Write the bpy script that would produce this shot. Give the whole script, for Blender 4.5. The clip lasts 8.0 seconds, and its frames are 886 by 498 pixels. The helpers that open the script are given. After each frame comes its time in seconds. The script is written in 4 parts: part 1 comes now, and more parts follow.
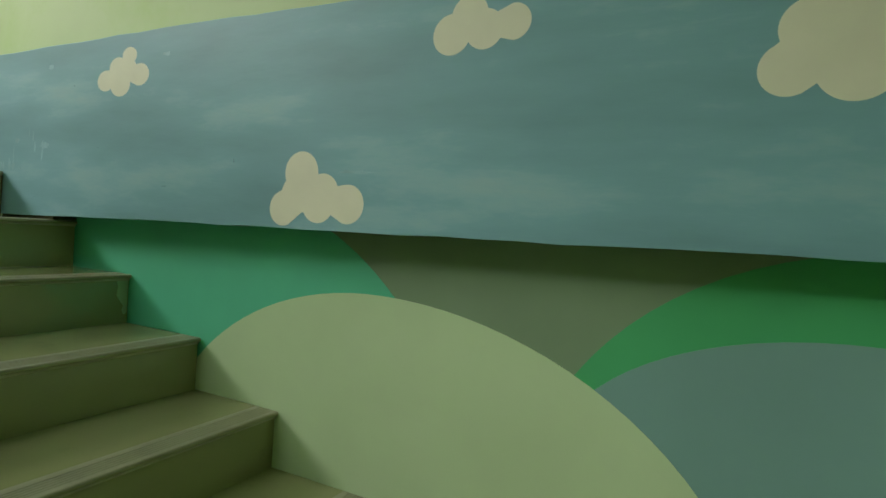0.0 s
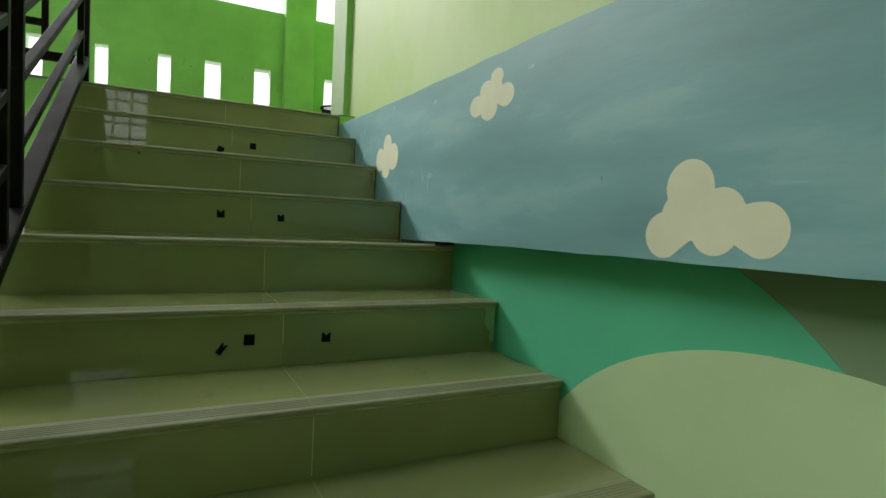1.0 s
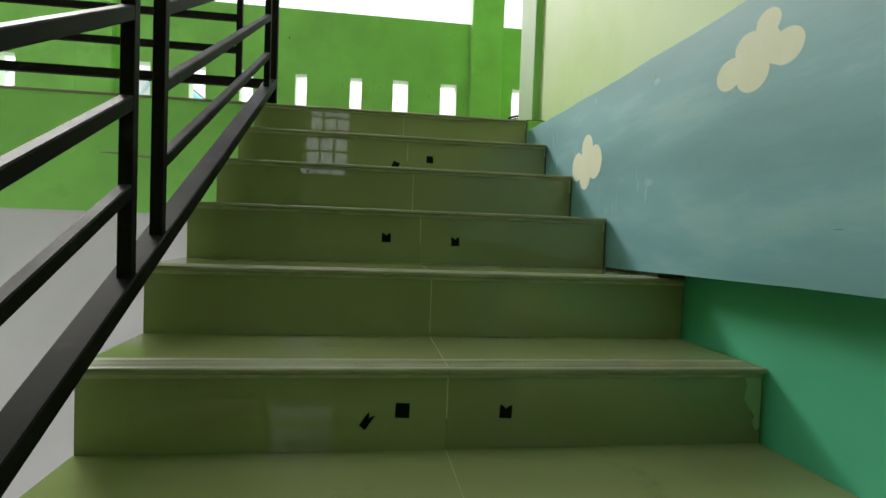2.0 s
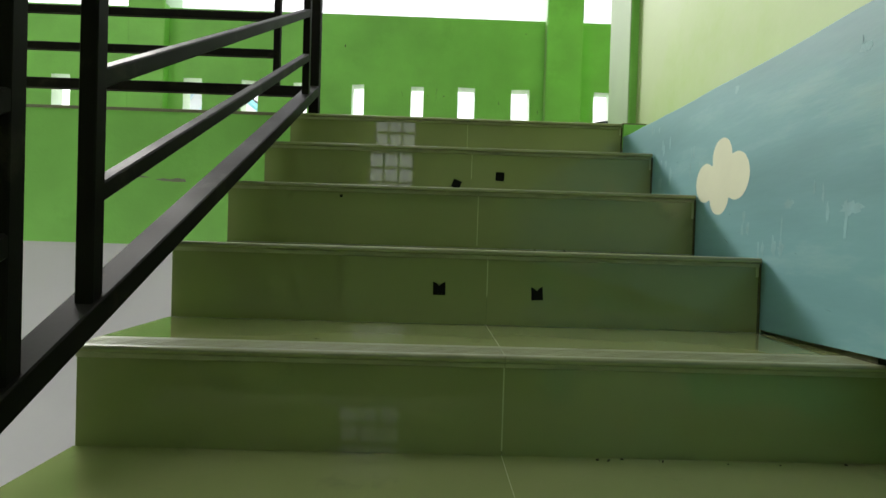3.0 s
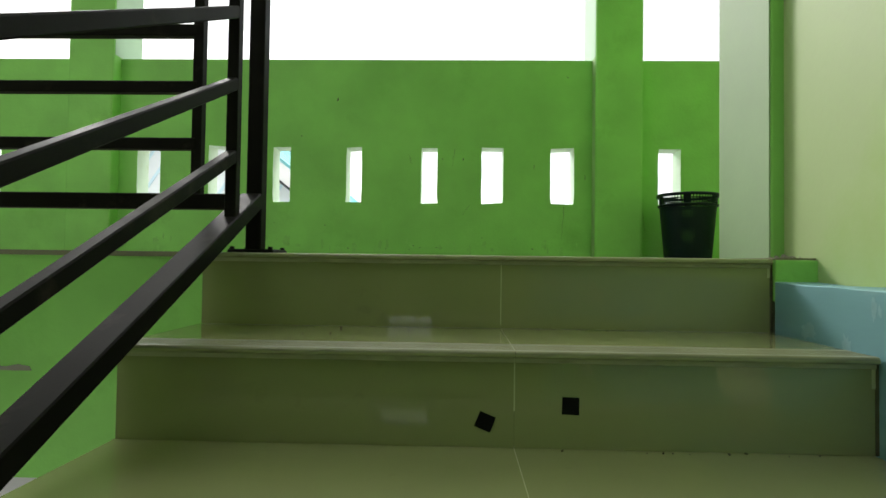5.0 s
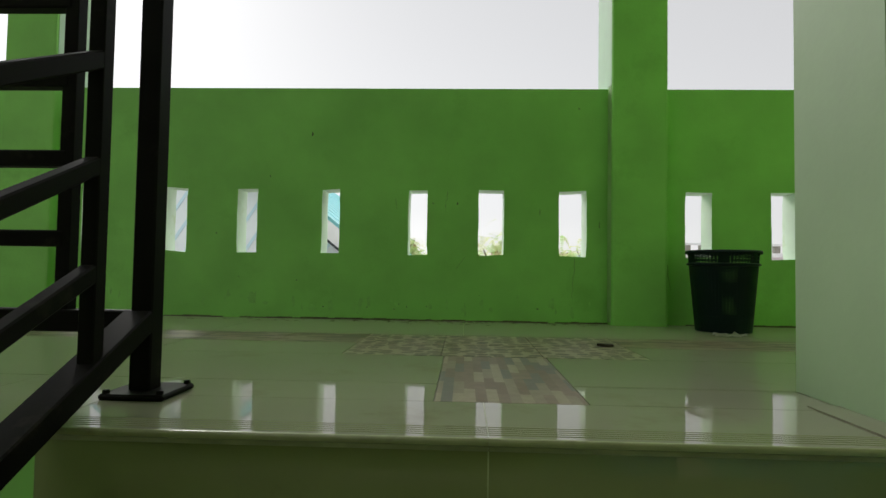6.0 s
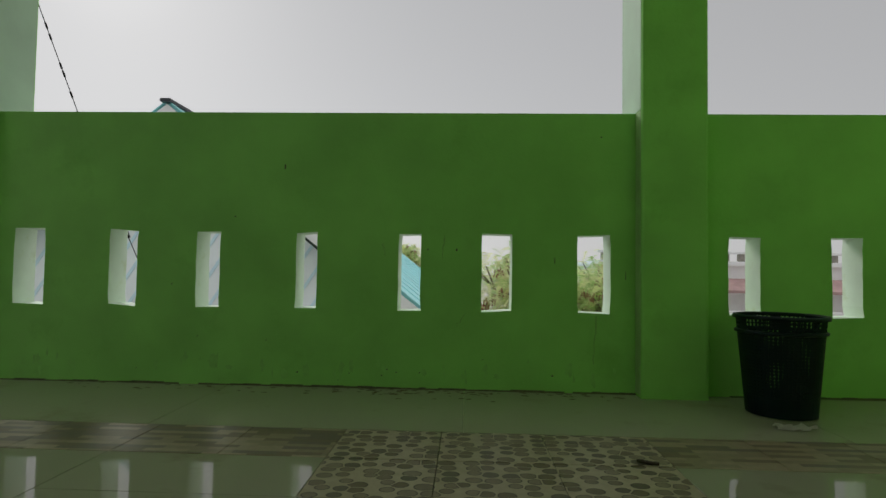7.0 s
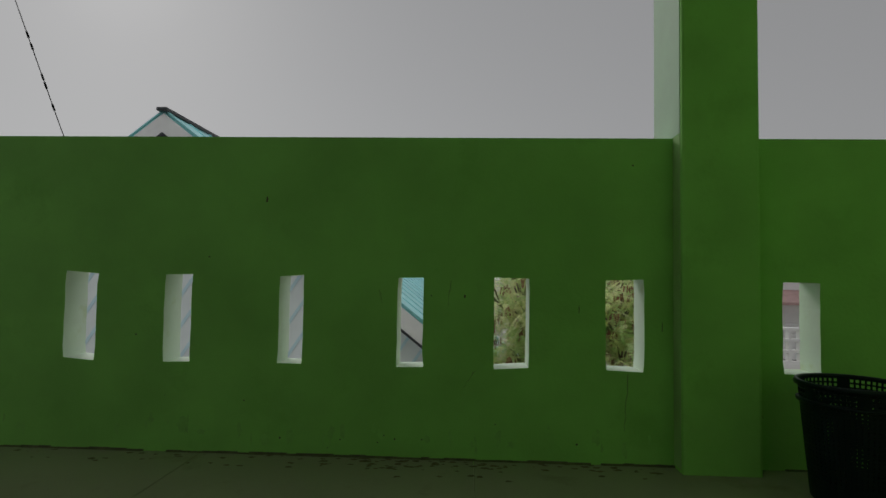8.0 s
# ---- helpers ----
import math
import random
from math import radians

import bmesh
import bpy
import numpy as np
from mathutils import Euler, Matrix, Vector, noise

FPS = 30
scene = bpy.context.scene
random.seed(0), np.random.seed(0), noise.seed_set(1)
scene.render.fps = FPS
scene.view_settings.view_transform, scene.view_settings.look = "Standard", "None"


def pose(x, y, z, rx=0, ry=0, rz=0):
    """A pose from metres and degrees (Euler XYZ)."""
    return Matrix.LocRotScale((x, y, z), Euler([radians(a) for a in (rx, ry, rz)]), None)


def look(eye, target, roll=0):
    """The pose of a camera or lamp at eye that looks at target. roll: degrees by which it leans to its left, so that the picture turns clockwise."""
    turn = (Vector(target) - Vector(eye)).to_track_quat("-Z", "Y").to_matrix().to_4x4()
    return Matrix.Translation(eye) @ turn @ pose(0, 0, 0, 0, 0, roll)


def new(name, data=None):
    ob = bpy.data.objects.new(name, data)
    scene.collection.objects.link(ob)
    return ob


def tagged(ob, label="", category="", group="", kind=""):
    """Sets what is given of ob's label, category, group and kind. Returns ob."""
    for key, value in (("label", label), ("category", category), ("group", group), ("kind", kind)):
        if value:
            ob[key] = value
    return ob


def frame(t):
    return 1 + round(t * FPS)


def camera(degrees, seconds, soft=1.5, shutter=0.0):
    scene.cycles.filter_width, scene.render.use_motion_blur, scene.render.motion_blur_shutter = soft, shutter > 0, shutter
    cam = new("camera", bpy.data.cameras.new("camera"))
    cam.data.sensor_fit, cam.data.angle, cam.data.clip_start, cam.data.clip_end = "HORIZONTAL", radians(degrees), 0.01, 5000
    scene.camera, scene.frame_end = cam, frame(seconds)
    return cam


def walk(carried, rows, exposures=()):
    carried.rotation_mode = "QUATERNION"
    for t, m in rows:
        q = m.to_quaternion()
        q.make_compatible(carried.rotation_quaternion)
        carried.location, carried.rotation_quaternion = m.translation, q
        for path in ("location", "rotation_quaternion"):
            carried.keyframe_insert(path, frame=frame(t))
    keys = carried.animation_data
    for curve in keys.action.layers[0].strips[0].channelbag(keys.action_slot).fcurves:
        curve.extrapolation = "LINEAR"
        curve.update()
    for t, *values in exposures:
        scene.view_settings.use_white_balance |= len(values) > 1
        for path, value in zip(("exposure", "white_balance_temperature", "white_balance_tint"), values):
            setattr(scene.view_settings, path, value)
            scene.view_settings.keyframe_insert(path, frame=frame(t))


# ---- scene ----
cam = camera(76.7, 8.0)
PATH = [
    (0, (-1.196, -3.647, -0.647), (0.596, -2.761, -0.705), 4.0),
    (0.5, (-1.063, -3.554, -0.614), (0.333, -2.125, -0.702), 3.1),
    (1, (-0.964, -3.393, -0.600), (-0.042, -1.621, -0.703), 2.8),
    (1.5, (-0.877, -3.169, -0.597), (-0.298, -1.256, -0.683), 2.4),
    (2, (-0.808, -2.905, -0.587), (-0.522, -0.926, -0.654), 2.1),
    (2.2, (-0.784, -2.805, -0.582), (-0.597, -0.815, -0.643), 2.0),
    (3.5, (-0.747, -2.093, -0.417), (-0.732, -0.093, -0.417), 1.7),
    (4, (-0.760, -1.837, -0.292), (-0.782, 0.163, -0.271), 1.5),
    (4.2, (-0.759, -1.741, -0.235), (-0.789, 0.259, -0.210), 1.3),
    (5.3, (-0.713, -1.280, 0.050), (-0.774, 0.718, 0.107), 0.8),
    (5.5, (-0.707, -1.188, 0.096), (-0.772, 0.810, 0.156), 0.9),
    (6, (-0.662, -0.943, 0.259), (-0.738, 1.054, 0.334), 0.9),
    (6.5, (-0.655, -0.686, 0.395), (-0.727, 1.312, 0.460), 0.8),
    (7, (-0.659, -0.498, 0.507), (-0.742, 1.499, 0.586), 0.9),
    (7.5, (-0.670, -0.330, 0.600), (-0.777, 1.915, 0.687), 0.9),
    (8, (-0.685, -0.173, 0.674), (-0.780, 1.823, 0.770), 0.9),
]
walk(cam, [(t, look(eye, target, roll)) for t, eye, target, roll in PATH], exposures=[(0, 0.5), (1.0, 0.57), (4.2, 0.68), (5.5, 0.0), (6.5, -0.78), (7.0, -1.05), (7.5, -1.25), (8.0, -1.7)])

# ---- daylight: a white overcast sky, seen over the parapet and through the slots ----
world = bpy.data.worlds.new("sky")
scene.world = world
world.use_nodes = True
wn, wl = world.node_tree.nodes, world.node_tree.links
sky = wn.new("ShaderNodeTexSky")
sky.sky_type, sky.sun_disc = "NISHITA", False
sky.sun_elevation, sky.sun_rotation = radians(30), radians(-34)
sky.air_density, sky.dust_density = 1.0, 0.6
pale = wn.new("ShaderNodeHueSaturation")
pale.inputs["Saturation"].default_value = 0.12
wl.new(sky.outputs[0], pale.inputs["Color"])
cover = wn.new("ShaderNodeMix")   # even cloud cover
cover.data_type = "RGBA"
cover.inputs["Factor"].default_value, cover.inputs["B"].default_value = 0.55, (7.4, 7.4, 7.5, 1)
# an overcast sky is about three times brighter overhead than at the horizon
sight = wn.new("ShaderNodeTexCoord")
height = wn.new("ShaderNodeSeparateXYZ")
rise = wn.new("ShaderNodeMapRange")
rise.inputs["From Min"].default_value, rise.inputs["From Max"].default_value = 0.45, 0.95
rise.inputs["To Min"].default_value, rise.inputs["To Max"].default_value = 1.0, 3.0
dome = wn.new("ShaderNodeVectorMath")
dome.operation = "SCALE"
wl.new(sight.outputs["Generated"], height.inputs[0])
wl.new(height.outputs["Z"], rise.inputs["Value"])
wl.new(rise.outputs[0], dome.inputs["Scale"])
wl.new(pale.outputs[0], cover.inputs["A"])
wl.new(cover.outputs["Result"], dome.inputs[0])
wl.new(dome.outputs[0], wn["Background"].inputs["Color"])
wn["Background"].inputs["Strength"].default_value = 0.15
sun = new("sun", bpy.data.lights.new("sun", "SUN"))
sun.data.energy, sun.data.angle, sun.data.color = 1.5, radians(16), (1.0, 0.97, 0.92)
sun.matrix_world = look((-6.7, 10.0, 7.0), (0, 0, 0))

# ---- materials ----
def material(name, colour, rough=0.6, spread=0.12, scale=6.0, bump=0.15, grain=90.0, metal=0.0, coat=0.0, dirt=None, dirt_scale=2.0, dirt_edge=0.6, varied=0.0, stretch=(1, 1, 1), gloss=0.5, dust=0.0):
    m = bpy.data.materials.new(name)
    m.use_nodes = True
    n, l = m.node_tree.nodes, m.node_tree.links
    b = n["Principled BSDF"]
    tc = n.new("ShaderNodeTexCoord")
    mp = n.new("ShaderNodeMapping")
    mp.inputs["Scale"].default_value = stretch
    l.new(tc.outputs["Object"], mp.inputs[0])
    big = n.new("ShaderNodeTexNoise")
    big.inputs["Scale"].default_value, big.inputs["Detail"].default_value = scale, 5
    l.new(mp.outputs[0], big.inputs["Vector"])
    fine = n.new("ShaderNodeTexNoise")
    fine.inputs["Scale"].default_value, fine.inputs["Detail"].default_value = grain, 3
    l.new(mp.outputs[0], fine.inputs["Vector"])
    ramp = n.new("ShaderNodeValToRGB")
    lo, hi = [c * (1 - spread) for c in colour], [min(1, c * (1 + spread)) for c in colour]
    ramp.color_ramp.elements[0].position, ramp.color_ramp.elements[1].position = 0.3, 0.7
    ramp.color_ramp.elements[0].color, ramp.color_ramp.elements[1].color = (*lo, 1), (*hi, 1)
    l.new(big.outputs["Fac"], ramp.inputs[0])
    out = ramp.outputs[0]
    if varied:
        info = n.new("ShaderNodeObjectInfo")
        hs = n.new("ShaderNodeHueSaturation")
        mr = n.new("ShaderNodeMapRange")
        mr.inputs["To Min"].default_value, mr.inputs["To Max"].default_value = 1 - varied, 1 + varied
        l.new(info.outputs["Random"], mr.inputs["Value"])
        l.new(mr.outputs[0], hs.inputs["Value"])
        l.new(out, hs.inputs["Color"])
        out = hs.outputs[0]
    if dirt:
        dn = n.new("ShaderNodeTexNoise")
        dn.inputs["Scale"].default_value, dn.inputs["Detail"].default_value = dirt_scale, 8
        dn.inputs["Roughness"].default_value = 0.65
        l.new(mp.outputs[0], dn.inputs["Vector"])
        dr = n.new("ShaderNodeMapRange")
        dr.inputs["From Min"].default_value, dr.inputs["From Max"].default_value = dirt_edge, dirt_edge + 0.16
        l.new(dn.outputs["Fac"], dr.inputs["Value"])
        mx = n.new("ShaderNodeMix")
        mx.data_type = "RGBA"
        l.new(dr.outputs[0], mx.inputs["Factor"])
        l.new(out, mx.inputs["A"])
        mx.inputs["B"].default_value = (*dirt, 1)
        out = mx.outputs["Result"]
    l.new(out, b.inputs["Base Color"])
    rr = n.new("ShaderNodeMapRange")
    rr.inputs["To Min"].default_value, rr.inputs["To Max"].default_value = rough * 0.8, min(1, rough * 1.25)
    l.new(big.outputs["Fac"], rr.inputs["Value"])
    l.new(rr.outputs[0], b.inputs["Roughness"])
    b.inputs["Metallic"].default_value = metal
    b.inputs["Specular IOR Level"].default_value = gloss
    b.inputs["Coat Weight"].default_value = coat
    b.inputs["Sheen Weight"].default_value, b.inputs["Sheen Roughness"].default_value = dust, 0.35
    b.inputs["Sheen Tint"].default_value = (0.95, 0.90, 0.80, 1)
    if bump:
        bp = n.new("ShaderNodeBump")
        bp.inputs["Strength"].default_value, bp.inputs["Distance"].default_value = bump, 0.004
        ad = n.new("ShaderNodeMath")
        ad.operation = "MULTIPLY_ADD"
        ad.inputs[1].default_value = 0.3
        l.new(fine.outputs["Fac"], ad.inputs[0])
        l.new(big.outputs["Fac"], ad.inputs[2])
        l.new(ad.outputs[0], bp.inputs["Height"])
        l.new(bp.outputs[0], b.inputs["Normal"])
    return m


GREEN = material("green wall paint", (0.325, 0.715, 0.175), 0.62, 0.10, 3.5, 0.8, 60, dirt=(0.27, 0.625, 0.14), dirt_scale=2.6, dirt_edge=0.56, gloss=0.25)
PALEGREEN = material("pale green wall paint", (0.46, 0.58, 0.275), 0.55, 0.05, 2.0, 0.3, 50, dirt=(0.42, 0.57, 0.20), dirt_scale=1.1, dirt_edge=0.52)
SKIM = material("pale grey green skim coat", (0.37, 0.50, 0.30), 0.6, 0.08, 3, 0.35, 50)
# column side colours, paler because light from the left is mixed in
LIT_GREEN = material("light green with side light", (0.36, 0.60, 0.22), 0.62, 0.10, 4, 0.5, 60)
LIT_MINT = material("pale mint with sky light", (0.50, 0.68, 0.50), 0.65, 0.08, 4, 0.3, 60)
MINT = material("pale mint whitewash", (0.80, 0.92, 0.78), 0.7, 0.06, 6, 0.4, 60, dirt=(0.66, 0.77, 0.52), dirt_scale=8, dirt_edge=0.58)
WHITE = material("white wall paint", (0.84, 0.83, 0.82), 0.7, 0.04, 3, 0.2, 60)
LAVENDER = material("faint lavender white wall paint", (0.82, 0.77, 0.86), 0.7, 0.04, 3, 0.2, 60)
CEIL = material("cream ceiling paint", (0.74, 0.75, 0.62), 0.8, 0.03, 3, 0.1, 60)
BLUE = material("sky blue mural paint", (0.195, 0.395, 0.435), 0.5, 0.17, 3.0, 0.38, 30, dirt=(0.29, 0.48, 0.49), dirt_scale=3.0, dirt_edge=0.54, stretch=(1, 0.5, 2.2))
PATCH = material("pale blue worn paint", (0.255, 0.45, 0.48), 0.6, 0.2, 14, 0.5, 60)
SAGE = material("sage green mural paint", (0.21, 0.31, 0.19), 0.6, 0.08, 3, 0.25, 60)
TEAL = material("teal green mural paint", (0.10, 0.54, 0.33), 0.55, 0.08, 3, 0.25, 60)
LEAFG = material("bright green mural paint", (0.07, 0.44, 0.17), 0.55, 0.08, 3, 0.25, 60)
LIME = material("light green mural paint", (0.55, 0.72, 0.43), 0.55, 0.05, 3, 0.25, 60)
SLATE = material("slate blue mural paint", (0.20, 0.38, 0.35), 0.55, 0.06, 3, 0.25, 60)
CLOUD = material("cream cloud paint", (0.76, 0.76, 0.58), 0.6, 0.04, 9, 0.25, 60)
TILE = material("glossy cream stair tile", (0.295, 0.318, 0.148), 0.025, 0.09, 2.2, 0.0, 200, varied=0.05, dirt=(0.22, 0.235, 0.115), dirt_scale=5, dirt_edge=0.62, gloss=0.75)
FLOORT = material("glossy cream floor tile", (0.235, 0.226, 0.158), 0.04, 0.06, 2, 0.0, 200, varied=0.03, dirt=(0.15, 0.115, 0.062), dirt_scale=3.2, dirt_edge=0.56, gloss=0.45, dust=0.6)
NOSING = material("worn tile nosing", (0.33, 0.345, 0.18), 0.3, 0.1, 12, 0.0, 200, dirt=(0.24, 0.235, 0.13), dirt_scale=14, dirt_edge=0.56)
DUSTY = material("dusty scuffed tread edge", (0.25, 0.255, 0.15), 0.38, 0.12, 9, 0.0, 200, dirt=(0.205, 0.205, 0.12), dirt_scale=11, dirt_edge=0.55)
GROUT = material("pale grout", (0.42, 0.42, 0.27), 0.8, 0.15, 20, 0.2, 200)
SEAMG = material("light tile joint", (0.50, 0.52, 0.30), 0.4, 0.15, 20, 0.1, 200)
CEMENT = material("bare cement", (0.3, 0.28, 0.24), 0.85, 0.2, 15, 0.5, 120)
IRON = material("black painted steel", (0.008, 0.0065, 0.006), 0.52, 0.3, 8, 0.10, 150, dirt=(0.036, 0.030, 0.024), dirt_scale=7, dirt_edge=0.57, gloss=0.10)
GRIME_SHADE = material("dark grime and slit shade", (0.10, 0.10, 0.055), 0.95, 0.4, 30, 0.5, 200)
TAPE = material("black tape", (0.008, 0.008, 0.008), 0.75, 0.2, 30, 0.3, 200, gloss=0.1)
BINPL = material("dark green plastic", (0.002, 0.012, 0.014), 0.42, 0.15, 12, 0.05, 200, gloss=0.25)
CLOTH = material("dirty white cloth", (0.6, 0.57, 0.5), 0.9, 0.2, 30, 0.5, 200)
BOARD = material("light blue cover board", (0.64, 0.83, 0.90), 0.6, 0.05, 2, 0.1, 40)
STICK = material("dry brown twig", (0.05, 0.035, 0.025), 0.9, 0.3, 40, 0.5, 200)
TURQ = material("turquoise roof sheet", (0.36, 0.78, 0.80), 0.4, 0.06, 1.5, 0.1, 40, varied=0.04)
PALECYAN = material("pale cyan wall board", (0.86, 0.92, 0.93), 0.6, 0.05, 1.5, 0.1, 40)
FASCIA = material("white fascia board", (0.88, 0.88, 0.88), 0.5, 0.04, 4, 0.1, 60)
DARKWIN = material("dark window glass", (0.03, 0.035, 0.04), 0.1, 0.2, 2, 0.0, 40)
BARK = material("grey brown bark", (0.13, 0.10, 0.075), 0.9, 0.3, 12, 0.8, 60)
FAWN = material("dry red brown pods", (0.30, 0.13, 0.09), 0.7, 0.3, 12, 0.1, 60)
def leaf_material(name, colour):
    m = material(name, colour, 0.6, 0.45, 3, 0.0, 60)
    n, l = m.node_tree.nodes, m.node_tree.links
    tr, mx = n.new("ShaderNodeBsdfTranslucent"), n.new("ShaderNodeMixShader")
    tr.inputs["Color"].default_value = (*[min(1, c * 1.7) for c in colour], 1)
    mx.inputs[0].default_value = 0.5
    l.new(n["Principled BSDF"].outputs[0], mx.inputs[1])
    l.new(tr.outputs[0], mx.inputs[2])
    l.new(mx.outputs[0], n["Material Output"].inputs[0])
    return m


LEAF = leaf_material("feathery green leaf", (0.36, 0.50, 0.20))
LEAFY = leaf_material("yellow green leaf", (0.58, 0.62, 0.33))
REDROOF = material("faded red roof", (0.46, 0.30, 0.28), 0.7, 0.15, 4, 0.3, 60)
GROUND = material("pale dry earth", (0.46, 0.44, 0.39), 0.95, 0.25, 0.6, 0.4, 20)


def pattern_material(name, kind):
    m = bpy.data.materials.new(name)
    m.use_nodes = True
    n, l = m.node_tree.nodes, m.node_tree.links
    b = n["Principled BSDF"]
    tc = n.new("ShaderNodeTexCoord")
    ramp = n.new("ShaderNodeValToRGB")
    r = ramp.color_ramp
    r.interpolation = "CONSTANT"
    tones = {"pebble": [(0.125, 0.097, 0.055), (0.16, 0.13, 0.083), (0.105, 0.086, 0.06), (0.185, 0.155, 0.10)],
             "plank": [(0.20, 0.145, 0.11), (0.27, 0.225, 0.165), (0.165, 0.155, 0.135), (0.33, 0.28, 0.20), (0.23, 0.17, 0.13)],
             "plank_across": [(0.13, 0.10, 0.055), (0.20, 0.165, 0.10), (0.115, 0.095, 0.065), (0.25, 0.205, 0.13)]}[kind]
    while len(r.elements) < len(tones):
        r.elements.new(0.5)
    for i, c in enumerate(tones):
        r.elements[i].position, r.elements[i].color = i / len(tones), (*c, 1)
    if kind == "pebble":
        mp = n.new("ShaderNodeMapping")
        mp.inputs["Scale"].default_value = (0.82, 1.0, 1.0)
        l.new(tc.outputs["Object"], mp.inputs[0])
        def cells(feature):
            v = n.new("ShaderNodeTexVoronoi")
            v.voronoi_dimensions, v.feature = "2D", feature
            v.inputs["Scale"].default_value, v.inputs["Randomness"].default_value = 24, 0.62
            l.new(mp.outputs[0], v.inputs["Vector"])
            return v
        def step(socket, a, b):
            d = n.new("ShaderNodeMapRange")
            d.inputs["From Min"].default_value, d.inputs["From Max"].default_value = a, b
            l.new(socket, d.inputs["Value"])
            return d.outputs[0]
        v, e = cells("F1"), cells("DISTANCE_TO_EDGE")
        sp = n.new("ShaderNodeSeparateColor")
        l.new(v.outputs["Color"], sp.inputs[0])
        l.new(sp.outputs[0], ramp.inputs[0])
        size = n.new("ShaderNodeMath")
        size.operation = "MULTIPLY_ADD"
        size.inputs[1].default_value = 0.16
        l.new(sp.outputs[1], size.inputs[0])
        l.new(v.outputs["Distance"], size.inputs[2])
        both = n.new("ShaderNodeMath")
        both.operation = "MULTIPLY"
        l.new(step(size.outputs[0], 0.515, 0.485), both.inputs[0])
        l.new(step(e.outputs["Distance"], 0.03, 0.06), both.inputs[1])
        rim = n.new("ShaderNodeMath")
        rim.operation = "MULTIPLY"
        l.new(step(size.outputs[0], 0.455, 0.43), rim.inputs[0])
        l.new(step(e.outputs["Distance"], 0.075, 0.10), rim.inputs[1])
        edge = n.new("ShaderNodeMix")
        edge.data_type = "RGBA"
        l.new(rim.outputs[0], edge.inputs["Factor"])
        edge.inputs["A"].default_value = (0.055, 0.042, 0.03, 1)
        l.new(ramp.outputs[0], edge.inputs["B"])
        mx = n.new("ShaderNodeMix")
        mx.data_type = "RGBA"
        l.new(both.outputs[0], mx.inputs["Factor"])
        mx.inputs["A"].default_value = (0.32, 0.275, 0.18, 1)
        l.new(edge.outputs["Result"], mx.inputs["B"])
        out = mx.outputs["Result"]
    else:
        mp = n.new("ShaderNodeMapping")
        mp.inputs["Rotation"].default_value = (0, 0, radians(90) if kind == "plank" else 0)
        l.new(tc.outputs["Object"], mp.inputs[0])
        br = n.new("ShaderNodeTexBrick")
        br.inputs["Scale"].default_value = 1.0
        br.inputs["Brick Width"].default_value, br.inputs["Row Height"].default_value = 0.125, 0.0235
        br.inputs["Mortar Size"].default_value = 0.0
        br.offset, br.offset_frequency = 0.37, 2
        br.inputs["Color1"].default_value, br.inputs["Color2"].default_value = (0, 0, 0, 1), (1, 1, 1, 1)
        l.new(mp.outputs[0], br.inputs["Vector"])
        l.new(br.outputs["Color"], ramp.inputs[0])
        out = ramp.outputs[0]
    nz = n.new("ShaderNodeTexNoise")
    nz.inputs["Scale"].default_value, nz.inputs["Detail"].default_value = 40, 4
    l.new(tc.outputs["Object"], nz.inputs["Vector"])
    mr = n.new("ShaderNodeMapRange")
    mr.inputs["To Min"].default_value, mr.inputs["To Max"].default_value = 0.75, 1.25
    l.new(nz.outputs["Fac"], mr.inputs["Value"])
    hs = n.new("ShaderNodeHueSaturation")
    l.new(mr.outputs[0], hs.inputs["Value"])
    l.new(out, hs.inputs["Color"])
    l.new(hs.outputs[0], b.inputs["Base Color"])
    b.inputs["Roughness"].default_value, b.inputs["Specular IOR Level"].default_value = 0.42, 0.3
    return m


PEBBLE = pattern_material("pebble print tile", "pebble")
PLANK = pattern_material("wood strip print tile", "plank")
PLANKX = pattern_material("wood strip border tile", "plank_across")


def glass_block_material():
    m = bpy.data.materials.new("frosted glass block")
    m.use_nodes = True
    n, l = m.node_tree.nodes, m.node_tree.links
    tr = n.new("ShaderNodeBsdfTranslucent")
    tr.inputs["Color"].default_value = (0.9, 0.93, 0.93, 1)
    tp = n.new("ShaderNodeBsdfTransparent")
    tp.inputs["Color"].default_value = (0.97, 0.98, 0.98, 1)
    gl = n.new("ShaderNodeBsdfGlossy")
    gl.inputs["Roughness"].default_value = 0.1
    a, c = n.new("ShaderNodeMixShader"), n.new("ShaderNodeMixShader")
    a.inputs[0].default_value, c.inputs[0].default_value = 0.94, 0.04
    l.new(tr.outputs[0], a.inputs[1])
    l.new(tp.outputs[0], a.inputs[2])
    l.new(a.outputs[0], c.inputs[1])
    l.new(gl.outputs[0], c.inputs[2])
    l.new(c.outputs[0], n["Material Output"].inputs[0])
    return m


GLASSB = glass_block_material()

# ---- builders ----
def mesh_of(bm, mat, name="mesh", smooth=False):
    me = bpy.data.meshes.new(name)
    bmesh.ops.recalc_face_normals(bm, faces=bm.faces[:])
    bm.to_mesh(me)
    bm.free()
    me.materials.append(mat)
    if smooth:
        for p in me.polygons:
            p.use_smooth = True
    return me


def part(name, bm, mat, parent=None, label="", smooth=False):
    ob = new(name, bm if isinstance(bm, bpy.types.Mesh) else mesh_of(bm, mat, name, smooth))
    if parent:
        ob.parent = parent
    if label:
        tagged(ob, label)
    return ob


